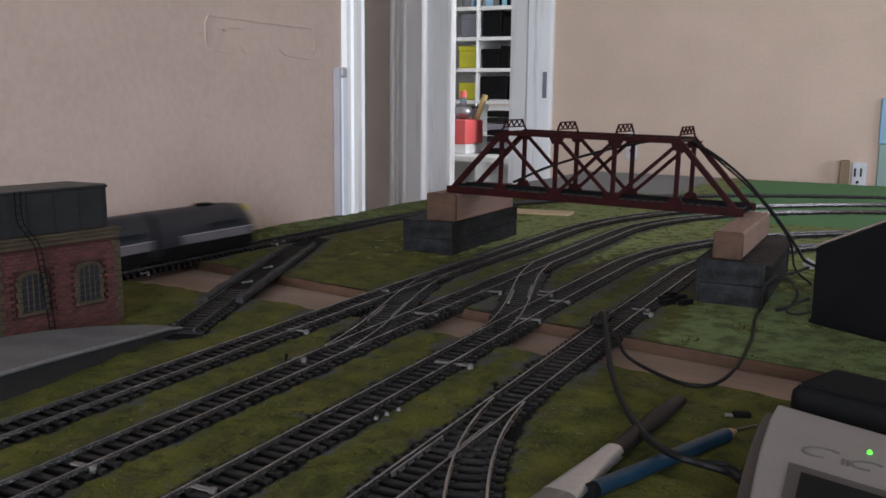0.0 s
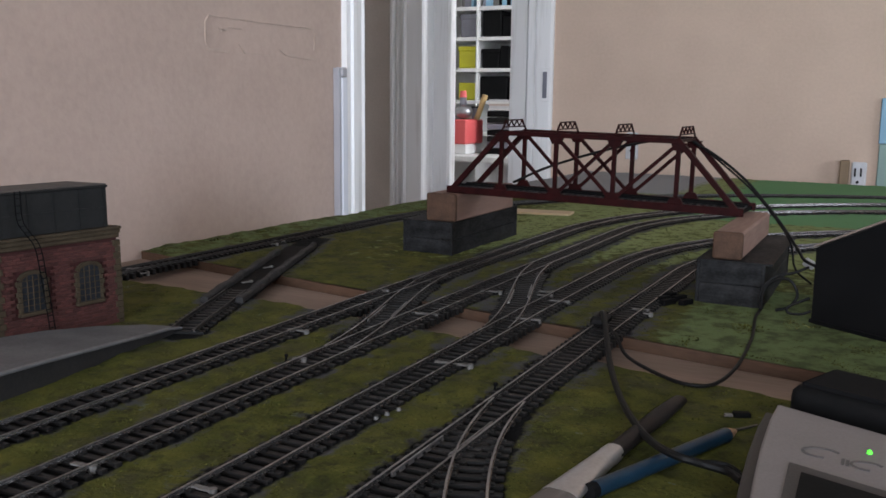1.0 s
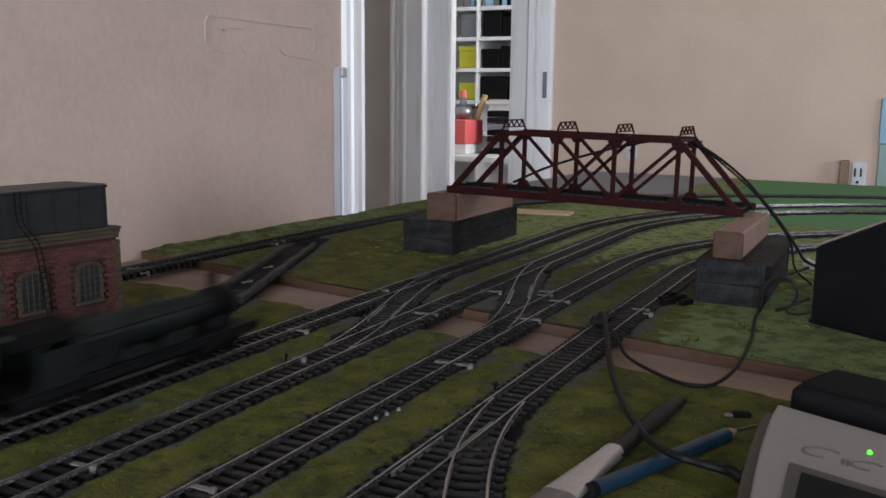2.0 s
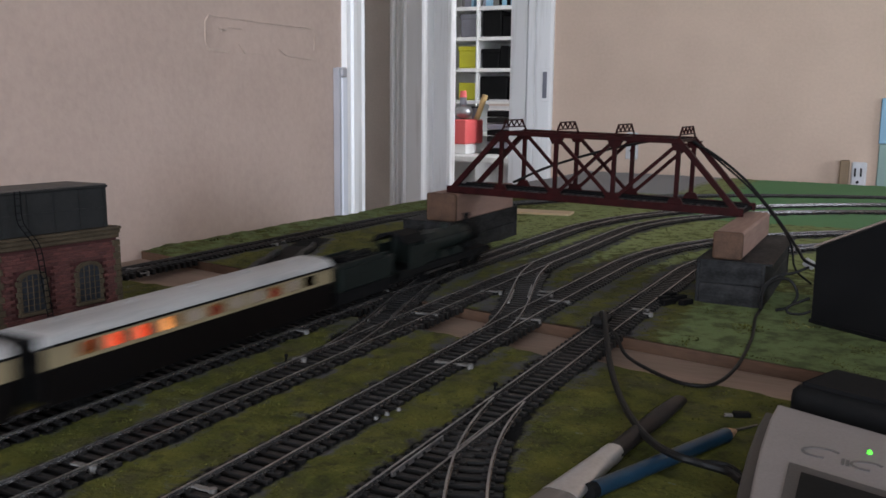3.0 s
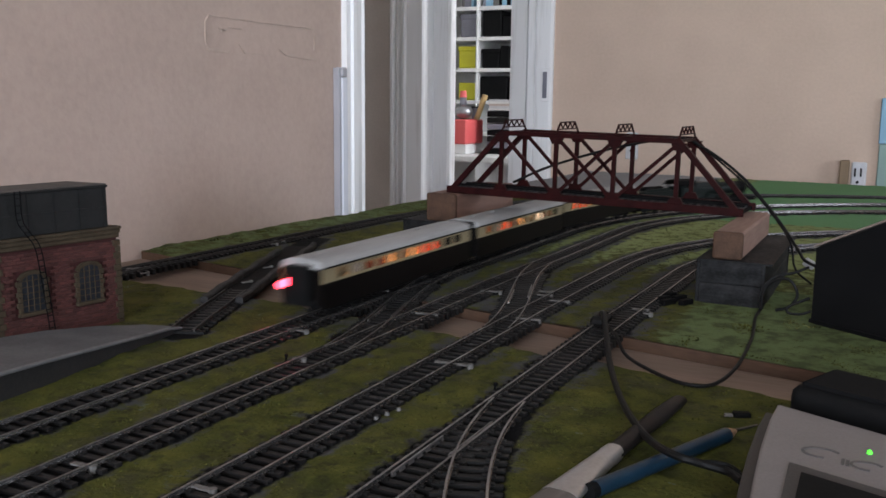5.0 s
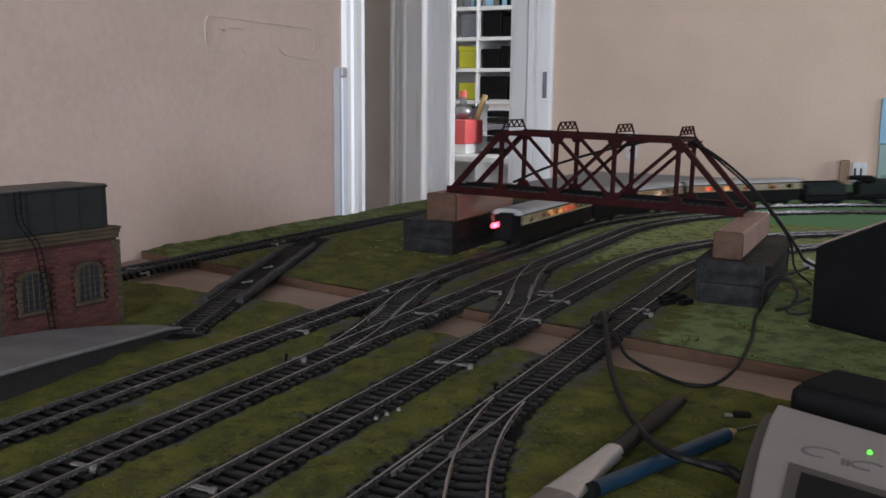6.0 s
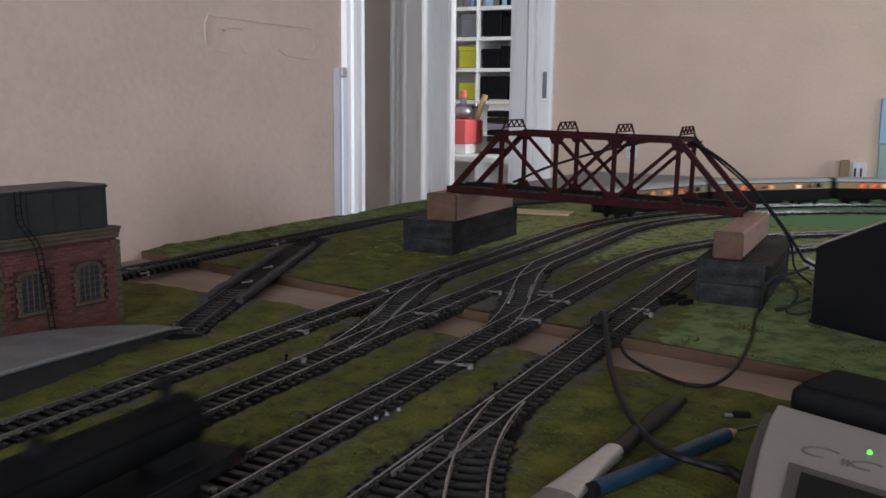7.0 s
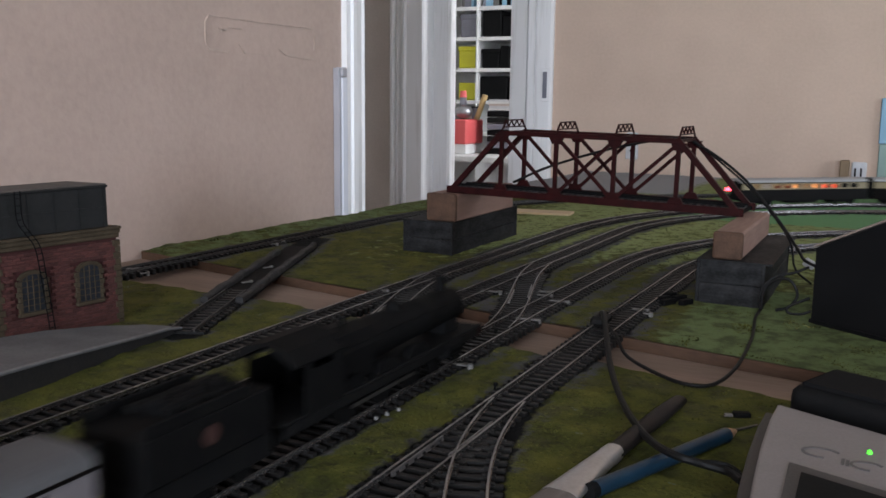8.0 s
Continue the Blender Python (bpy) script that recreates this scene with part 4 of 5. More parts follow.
    i0, i1 = 0.0045, W - 0.0045
    tank = part("tank", box(i0 + 0.001, 0.003, zt, i1 - 0.001, D - 0.001, zt + 0.029, 0.0005), TANK, t)
    for i in range(5):
        x = i0 + 0.004 + i * (i1 - i0 - 0.008) / 4
        part("rib", box(x - 0.0003, 0.0026, zt, x + 0.0003, 0.0034, zt + 0.029), TANK, tank)
    part("seam", box(i0 + 0.0008, 0.0027, zt + 0.0142, i1 - 0.0008, 0.0034, zt + 0.0148), TANK, tank)
    part("rim", box(i0, 0.002, zt + 0.0285, i1, D, zt + 0.0302, 0.0005), TANK, tank)
    part("cover", box(i0 + 0.0008, 0.0028, zt + 0.0302, i1 - 0.0008, D - 0.0008, zt + 0.0312, 0.0004), TANKTOP, tank, "dusty brown tank cover")
    way = [(0.0345, -0.004, 0.001), (0.0305, -0.004, 0.04), (0.0262, -0.0055, H), (0.0200, -0.0045, zt + 0.004), (0.0178, -0.001, zt + 0.012), (0.0172, -0.001, zt + 0.031)]
    lad = part("ladder", tube(way, 0.0004), SOOT, t, "thin black iron ladder")
    part("stile", tube([(x + 0.004, y, z) for x, y, z in way], 0.0004), SOOT, lad)
    for (xa, ya, za), (xb, yb, zb) in zip(way, way[1:]):
        k = max(1, round((zb - za) / 0.0045))
        for i in range(k):
            f = i / k
            x, y, z = xa + (xb - xa) * f, ya + (yb - ya) * f, za + (zb - za) * f
            part("rung", rod((x, y, z), (x + 0.004, y, z), 0.00035, 5), SOOT, lad)


BRICK_PIECE = mat("red_brick_piece", (0.075, 0.022, 0.018), (0.045, 0.015, 0.013), rough=0.85, scale=160, fine=900, bump=0.3, ob_random=0.28)
tower()


def platform():
    """Station platform whose ramp tapers down to the flock."""
    t = thing("station_platform", "grey paved model platform with a tapering end ramp", "model platform")
    base = -0.0055
    rings = [(-0.60, -0.505, -0.424, 0.0118), (0.30, -0.505, -0.424, 0.0118), (0.36, -0.502, -0.431, 0.0085), (0.41, -0.499, -0.437, 0.0050), (0.445, -0.486, -0.442, 0.0022), (0.470, -0.468, -0.447, 0.0), (0.4835, -0.454, -0.449, -0.0025)]
    b = bmesh.new()
    vs = [[b.verts.new(c) for c in ((xl, y, base), (xr, y, base), (xr, y, z), (xl, y, z))] for y, xl, xr, z in rings]
    for r0, r1 in zip(vs, vs[1:]):
        for i in range(4):
            b.faces.new((r0[i], r0[(i + 1) % 4], r1[(i + 1) % 4], r1[i]))
    b.faces.new(vs[0][::-1]), b.faces.new(vs[-1])
    bmesh.ops.recalc_face_normals(b, faces=b.faces[:])
    part("wall", b, PLATWALL, t, "dark rendered platform wall")
    b = bmesh.new()
    vs = [[b.verts.new(c) for c in ((xl - .001, y, z), (xr + .0022, y, z), (xr + .0022, y, z + .0012), (xl - .001, y, z + .0012))] for y, xl, xr, z in rings]
    for r0, r1 in zip(vs, vs[1:]):
        for i in range(4):
            b.faces.new((r0[i], r0[(i + 1) % 4], r1[(i + 1) % 4], r1[i]))
    b.faces.new(vs[0][::-1]), b.faces.new(vs[-1])
    bmesh.ops.recalc_face_normals(b, faces=b.faces[:])
    part("paving", b, CONCRETE, t, "grey paving with a pale edge")
    edge = [Vector((xr + 0.0008, y, z + 0.0012)) for y, xl, xr, z in rings]
    part("edging", sweep(edge, [(-0.0016, -0.0003), (0.0016, -0.0003), (0.0016, 0.0004), (-0.0016, 0.0004)]), PALE, t, "pale painted edge line")


PALE = mat("pale_edge_paint", (0.20, 0.20, 0.205), (0.12, 0.12, 0.123), rough=0.8, scale=90)
platform()


def shed():
    """Black box-like engine shed with a bare card roof."""
    a, c = Vector((-0.053, 0.737, 0)), Vector((0.0, 0.700, 0))
    rz = math.degrees(math.atan2(c.y - a.y, c.x - a.x))
    t = thing("engine_shed", "matt black model shed with a bare brown card roof", "model building", pose(a.x, a.y, -0.0065, 0, 0, rz))
    L, D = 0.26, 0.16
    part("wall", prism([(0, 0), (L, 0), (L, 0.060 + 0.45 * 0.06), (0.13, 0.119), (0, 0.0588)], 0.002, D), DARKBOX, t)
    part("roof", prism([(-0.001, 0.0592), (0.13, 0.1195), (L + 0.001, 0.0875), (L + 0.001, 0.0892), (0.13, 0.1212), (-0.001, 0.0609)], 0.0, D + 0.001), ROOFCARD, t, "bare brown card roof")
    part("plinth", box(-0.001, 0.0005, 0, L, 0.0025, 0.004), BLACK, t)


shed()

# ---------------------------------------------------------------- controller and clutter


def plate(outline, z0, z1, bevel, material, parent, name, label=""):
    b = prism(outline, z0, z1, axis="z")
    if bevel:
        bmesh.ops.bevel(b, geom=b.edges[:], offset=bevel, segments=2, affect="EDGES", profile=0.6)
    return part(name, b, material, parent, label)


def controller():
    """Desk-top controller: a dark lower case, a warm grey face, a display recess and a green lamp."""
    t = thing("train_controller", "grey train controller with a lit green lamp", "controller", pose(-0.041, 0.424, -0.0045))
    left = [(0.0, 0.0), (-0.0006, -0.022), (0.0002, -0.055), (0.0022, -0.09), (0.005, -0.13), (0.008, -0.16)]
    sl = -0.444
    grow = lambda d: [(x - d, y + d) for x, y in left] + [(0.15, -0.16 - 0.05), (0.15, 0.15 * sl + d)]
    plate(grow(0.0055), 0.0, 0.0245, 0.0015, CASE_DARK, t, "base", "dark grey lower case")
    plate(grow(0.0), 0.0225, 0.0305, 0.0012, CASE, t, "face", "warm grey moulded face")
    zf = 0.0306
    # plain rings and bars stand for the maker's mark
    for x0, y0, r in ((0.0225, -0.0545, 0.0068), (0.0390, -0.0610, 0.0056)):
        b = bmesh.new()
        k = 18
        for i in range(k):
            a0, a1 = 0.5 + 4.4 * i / k, 0.5 + 4.4 * (i + 1) / k
            beam((x0 + r * math.cos(a0), y0 + r * 0.75 * math.sin(a0), zf), (x0 + r * math.cos(a1), y0 + r * 0.75 * math.sin(a1), zf), 0.0011, 0.0006, b, side=(0, 0, 1))
        part("mark", b, MARK, t)
    for x0, y0 in ((0.0305, -0.0600), (0.0322, -0.0606)):
        part("mark", box(x0 - 0.0006, y0 - 0.0035, zf - 0.0003, x0 + 0.0006, y0 + 0.0025, zf + 0.0003), MARK, t)
    b = bmesh.new()
    bmesh.ops.create_uvsphere(b, u_segments=14, v_segments=8, radius=0.0012)
    for v in b.verts:
        v.co = Vector((v.co.x * 0.85, v.co.y * 1.25, v.co.z)) + Vector((0.0393, -0.0455, zf))
    part("lamp", b, LED, t, "lit green lamp", smooth=True)
    rim = part("display_recess", prism([(0.0125, -0.0712), (0.14, -0.0712 - 0.127 * 0.36), (0.14, -0.20), (0.0150, -0.165)], zf - 0.0006, zf + 0.0005, axis="z"), CASE_DARK, t)
    part("display", prism([(0.0175, -0.080), (0.13, -0.080 - 0.112 * 0.36), (0.13, -0.18), (0.0185, -0.15)], zf + 0.0001, zf + 0.0009, axis="z"), BLACK, rim)
    b = thing("transformer", "black plastic power unit behind the controller", "power unit", pose(-0.0385, 0.440, -0.005, 0, 0, -22))
    part("case", box(0.0, 0.0, 0.0, 0.14, 0.042, 0.036, 0.006, seg=3), BLACK, b, smooth=True)
    part("lid", box(0.004, 0.004, 0.0355, 0.136, 0.038, 0.0375, 0.0015), DARKBOX, b)


controller()


def cable(points, r, label):
    t = thing("cable", label, "cable", group="loose cables")
    part("sheath", tube(points, r), RUBBER, t, smooth=True)
    return t


cable([(-0.1870, 0.6330, 0.0040), (-0.1810, 0.6220, 0.0100), (-0.1476, 0.5257, 0.0030), (-0.1247, 0.4692, 0.0010), (-0.1049, 0.4288, 0.0020), (-0.0897, 0.3999, 0.0060), (-0.0762, 0.3842, 0.0085), (-0.0643, 0.3860, 0.0060), (-0.0548, 0.3855, 0.0050), (-0.0482, 0.3758, 0.0060)], 0.0019, "thick black cable from the track to the controller")
part("plug", box(-0.193, 0.628, -0.001, -0.181, 0.645, 0.006, 0.002), RUBBER, bpy.data.objects["cable"])
cable([(-0.180, 0.625, 0.002), (-0.165, 0.600, 0.001), (-0.150, 0.573, -0.004), (-0.119, 0.535, -0.0022), (-0.098, 0.524, -0.0022), (-0.086, 0.536, -0.0022), (-0.081, 0.580, -0.002), (-0.084, 0.66, -0.003), (-0.0905, 0.722, -0.003), (-0.0905, 0.748, -0.0015), (-0.0884, 0.752, 0.0142), (-0.0810, 0.753, 0.0221), (-0.0715, 0.752, 0.0238), (-0.0654, 0.751, 0.0175), (-0.0642, 0.750, 0.0100), (-0.0701, 0.749, 0.0021), (-0.079, 0.748, -0.0010)], 0.0012, "thin black cable looping across the board joint")
cable([(-0.0895, 0.745, -0.0015), (-0.0922, 0.752, 0.0060), (-0.0884, 0.754, 0.0176), (-0.0790, 0.757, 0.0254), (-0.0685, 0.760, 0.0280), (-0.058, 0.764, 0.033)], 0.0011, "black cable curling up beside the pier")
cable([(-0.0545, 0.748, 0.0115), (-0.0625, 0.746, 0.0075), (-0.0700, 0.744, 0.0030), (-0.0685, 0.743, -0.0010), (-0.0597, 0.744, -0.0010), (-0.053, 0.746, 0.0015)], 0.0011, "black cable end tangled beside the pier")
cable([(-0.385, 0.948, 0.070), (-0.34, 0.945, 0.090), (-0.27, 0.943, 0.112), (-0.205, 0.942, 0.124), (-0.180, 0.935, 0.117), (-0.157, 0.93, 0.104), (-0.131, 0.92, 0.085), (-0.110, 0.91, 0.064), (-0.094, 0.90, 0.047), (-0.077, 0.885, 0.027), (-0.070, 0.87, 0.021), (-0.055, 0.85, 0.018)], 0.0014, "black cable draped through the bridge")
cable([(-0.187, 0.940, 0.122), (-0.162, 0.934, 0.104), (-0.132, 0.922, 0.082), (-0.108, 0.91, 0.060), (-0.086, 0.893, 0.034), (-0.078, 0.875, 0.012), (-0.062, 0.85, 0.004)], 0.0010, "thin black cable hanging beside the bridge")
cable([(-0.0690, 0.3860, 0.006), (-0.0610, 0.3900, 0.006), (-0.0540, 0.3900, 0.005), (-0.0480, 0.3820, 0.004)], 0.0016, "short black lead plugged into the controller")
cable([(-0.500, 0.93, 0.000), (-0.482, 0.925, 0.018), (-0.466, 0.92, 0.0305), (-0.452, 0.93, 0.0605)], 0.0008, "thin black wire rising to the bridge")
t = thing("connector", "white wire connector hanging by the shed", "connector", pose(-0.066, 0.872, 0.018, 0, 30, 20))
part("body", box(-0.005, -0.002, -0.004, 0.005, 0.002, 0.004, 0.0008), OUTLET, t)


def paintbrush():
    a, c = Vector((-0.0968, 0.489, 0.001)), Vector((-0.1080, 0.393, 0.002))
    d = c - a
    rz = math.degrees(math.atan2(d.y, d.x))
    t = thing("paintbrush", "flat paintbrush with dark handle and tinned ferrule", "paintbrush", pose(a.x, a.y, 0.0005, 0, 0, rz))
    L = d.length
    b = bmesh.new()
    prof = [(0, .0015, .0012), (.003, .0042, .0026), (.03, .0052, .0032), (.06, .0050, .0032), (L - .008, .0048, .0034), (L, .0050, .0036)]
    rings = []
    for x, w, h in prof:
        rings.append([b.verts.new((x, w * math.cos(q), h * math.sin(q))) for q in (2 * math.pi * i / 14 for i in range(14))])
    for r0, r1 in zip(rings, rings[1:]):
        for i in range(14):
            b.faces.new((r0[i], r0[(i + 1) % 14], r1[(i + 1) % 14], r1[i]))
    b.faces.new(rings[0][::-1]), b.faces.new(rings[-1])
    bmesh.ops.recalc_face_normals(b, faces=b.faces[:])
    part("handle", b, HANDLE, t, smooth=True)

    def flat(name, prof, material, label=""):
        b = bmesh.new()
        rings = [[b.verts.new((x, w * math.copysign(abs(math.cos(q)) ** 0.6, math.cos(q)), h * math.sin(q))) for q in (2 * math.pi * i / 16 for i in range(16))] for x, w, h in prof]
        for r0, r1 in zip(rings, rings[1:]):
            for i in range(16):
                b.faces.new((r0[i], r0[(i + 1) % 16], r1[(i + 1) % 16], r1[i]))
        b.faces.new(rings[0][::-1]), b.faces.new(rings[-1])
        bmesh.ops.recalc_face_normals(b, faces=b.faces[:])
        part(name, b, material, t, label, smooth=True)
    flat("ferrule", [(L - .003, .0048, .0040), (L + .004, .0050, .0043), (L + .0055, .0047, .0041), (L + .02, .0058, .0038), (L + .040, .0074, .0030), (L + .054, .0084, .0026)], FERRULE, "creased tinned ferrule")
    flat("bristles", [(L + .053, .0080, .0025), (L + .065, .0086, .0023), (L + .09, .0080, .0012)], BRISTLE)


def pencil():
    a, c = Vector((-0.0655, 0.445, 0.0)), Vector((-0.1035, 0.353, 0.0))
    d = c - a
    t = thing("pencil", "blue lacquered pencil lying on the flock", "pencil", pose(a.x, a.y, 0.0, 0, 0, math.degrees(math.atan2(d.y, d.x))))
    b = rod((0.0, 0, 0), (d.length, 0, 0), 0.0036, 14)
    part("shaft", b, BLUE, t, smooth=True)
    part("point", rod((0.0, 0, 0), (-0.008, 0, 0), 0.0036, 10, r1=0.001), BARE, t)
    part("lead", rod((-0.008, 0, 0), (-0.011, 0, 0), 0.001, 8, r1=0.0002), BLACK, t)
    part("end", rod((d.length, 0, 0), (d.length + 0.004, 0, 0), 0.0036, 10), BLACK, t)


paintbrush(), pencil()
t = thing("plastic_clip", "small black and white plastic clip on the flock", "clip", pose(-0.066, 0.486, -0.003, 0, 0, 20))
part("clip_body", box(-0.003, -0.0025, -0.001, 0.006, 0.0025, 0.0018, 0.0006), BLACK, t)
part("clip_end", box(-0.0075, -0.0014, -0.001, -0.003, 0.0014, 0.0006, 0.0004), LIGHT_PLASTIC, t)
t = thing("metal_sliver", "bent sliver of grey metal on the flock", "scrap", pose(-0.060, 0.468, -0.0035, 0, 0, 55))
part("sliver", box(-0.009, -0.0009, 0, 0.009, 0.0009, 0.0008, 0.0002), RAIL_DULL, t)
t = thing("cork_sheet", "pale tan card offcut lying flat on the flock", "card", pose(-0.485, 1.315, -0.0098, 0, 0, 8))
part("sheet", box(-0.045, -0.018, -0.001, 0.045, 0.022, 0.0025, 0.0004), TABLE, t)

# pale rail joiners and point-motor tags on the tracks


def rail_tag(x, y, rz, long=0.024):
    t = thing("rail_clip", "pale plastic power clip across the sleepers", "rail clip", pose(x, y, droop(y) - 0.0022, 0, 0, rz), group="rail clips")
    part("bar", box(-long / 2, -0.0018, -0.0004, long / 2, 0.0018, 0.0006, 0.0004), LIGHT_PLASTIC, t)
    part("lug", rod((long / 2, 0, -0.0025), (long / 2, 0, 0.0012), 0.0019, 10), LIGHT_PLASTIC, t)


for x, y, rz, ln in ((-0.373, 0.519, 0, 0.016), (-0.315, 0.275, 3, 0.012), (-0.240, 0.497, 4, 0.024), (-0.253, 0.281, 0, 0.014), (-0.640, 0.857, 0, 0.014), (-0.318, 0.607, 3, 0.020), (-0.242, 0.630, 3, 0.018), (-0.243, 0.703, 3, 0.016), (-0.176, 0.705, 0, 0.012), (-0.308, 0.712, 3, 0.018), (-0.330, 0.460, 0, 0.008), (-0.262, 0.72, 10, 0.012), (-0.266, 0.735, 10, 0.012), (-0.372, 1.30, 0, 0.006), (-0.30, 1.33, 0, 0.006), (-0.543, 0.708, 66, 0.009), (-0.513, 0.638, 66, 0.009), (-0.6356, 0.8347, 10, 0.018), (-0.648, 0.636, 20, 0.010), (-0.621, 0.6246, 60, 0.007), (-0.167, 0.693, 0, 0.006), (-0.388, 0.667, 0, 0.006)):
    rail_tag(x, y, rz, ln)
for i, (x, y) in enumerate(((-0.2335, 0.393), (-0.2315, 0.401), (-0.2295, 0.410))):
    t = thing("terminal_screw", "small pale terminal screw beside the rail", "screw", pose(x, y, -0.005), group="terminal screws")
    part("screw", rod((0, 0, -0.001), (0, 0, 0.0024), 0.0016, 10, r1=0.0011), LIGHT_PLASTIC, t)

# small dark bits left about the tracks
for x, y, h in ((-0.247, 0.5805, 0.006), (-0.337, 0.456, 0.006), (-0.198, 0.466, 0.0055)):
    t = thing("track_pin", "small black pin standing beside the rail", "pin", pose(x, y, -0.0055), group="track pins")
    part("shank", rod((0, 0, 0), (0.0006, 0, h), 0.0007, 6), SOOT, t)
    part("head", rod((0.0006, 0, h - 0.0012), (0.0006, 0, h + 0.0006), 0.0013, 8), SOOT, t)
t = thing("coupling_scraps", "black plastic coupling scraps lying by the siding", "scrap", pose(-0.154, 0.753, -0.005, 0, 0, 65))
for x, y, w in ((-0.012, 0.004, 0.016), (0.000, -0.005, 0.014), (0.008, 0.008, 0.016), (-0.004, 0.014, 0.012), (0.012, 0.020, 0.010)):
    part("scrap", box(x - w / 2, y - 0.0030, 0, x + w / 2, y + 0.0030, 0.0048, 0.0008), SOOT, t)

# flock tufts, denser towards the near boards
rng = np.random.default_rng(7)


def tufts(name, count, x0, x1, y0, y1, size, keep):
    pts = np.stack([rng.uniform(x0, x1, count), rng.uniform(y0, y1, count)], 1)
    d = track_distance(pts)
    verts, faces = [], []
    for (x, y), dd in zip(pts, d):
        if dd < 0.0185 + 0.004 * noise.noise(Vector((x * 60, y * 60, 2))) or not keep(x, y):
            continue
        if noise.noise(Vector((x * 30, y * 30, 5))) < -0.28:
            continue
        z = GROUND_Z + droop(y) + 0.0004 + 0.0012 * noise.noise(Vector((x * 26, y * 26, 0.3)))
        if x < -0.675:
            z += 0.0012 * min((-0.668 - x) / 0.03, 1) * min(max((y - 0.735) / 0.03, 0), 1)
        s = size * rng.uniform(0.5, 1.3)
        a = rng.uniform(0, 6.28)
        k = len(verts)
        h = s * rng.uniform(0.25, 0.6)
        for j in range(4):
            q = a + j * 1.5708 + rng.uniform(-0.4, 0.4)
            verts.append((x + s * math.cos(q) * 0.8, y + s * math.sin(q) * 0.8, z - 0.0006))
        verts.append((x + s * rng.uniform(-0.4, 0.4), y + s * rng.uniform(-0.4, 0.4), z + h))
        faces += [(k, k + 1, k + 4), (k + 1, k + 2, k + 4), (k + 2, k + 3, k + 4), (k + 3, k, k + 4)]
    me = bpy.data.meshes.new(name)
    me.from_pydata(verts, [], faces)
    me.materials.append(FLOCK)
    return tagged(new(name, me), "olive green scenic flock tufts on the baseboard", "scenic grass", kind="stuff")


tufts("grass_flock", 60000, -0.60, 0.02, 0.22, 0.60, 0.0016, lambda x, y: y < edge_near(x) - 0.002 and not (-0.51 < x < -0.42 and y < 0.49))
tufts("grass_flock", 30000, -0.725, -0.10, 0.60, 1.40, 0.0020, lambda x, y: y > edge_far(x) + 0.003 and x < -0.15 + 0.02 * noise.noise(Vector((x * 40, y * 40, 9))))
tufts("grass_flock", 9000, -0.16, 0.05, 0.60, 0.86, 0.0011, lambda x, y: y > edge_far(x) + 0.004 and noise.noise(Vector((x * 34, y * 34, 4))) > 0.05)

# ---------------------------------------------------------------- trains


def wheelset(parent, x, r=0.0065, flange=True):
    w = part("wheelset", rod((x, -0.009, r), (x, 0.009, r), 0.0012, 8), SOOT, parent)
    for y in (-0.0088, 0.0088):
        part("wheel", rod((x, y - 0.0013, r), (x, y + 0.0013, r), r, 20), SOOT, w)


def bogie(parent, x, half=0.0165, r=0.0065):
    b = part("bogie", box(x - half - 0.008, -0.0125, 0.005, x + half + 0.008, -0.0105, 0.0095, 0.0006), BLACK, parent)
    part("side_frame", box(x - half - 0.008, 0.0105, 0.005, x + half + 0.008, 0.0125, 0.0095, 0.0006), BLACK, b)
    part("bolster", box(x - 0.006, -0.0105, 0.007, x + 0.006, 0.0105, 0.0105), BLACK, b)
    for dx in (-half, half):
        wheelset(parent, x + dx, r)


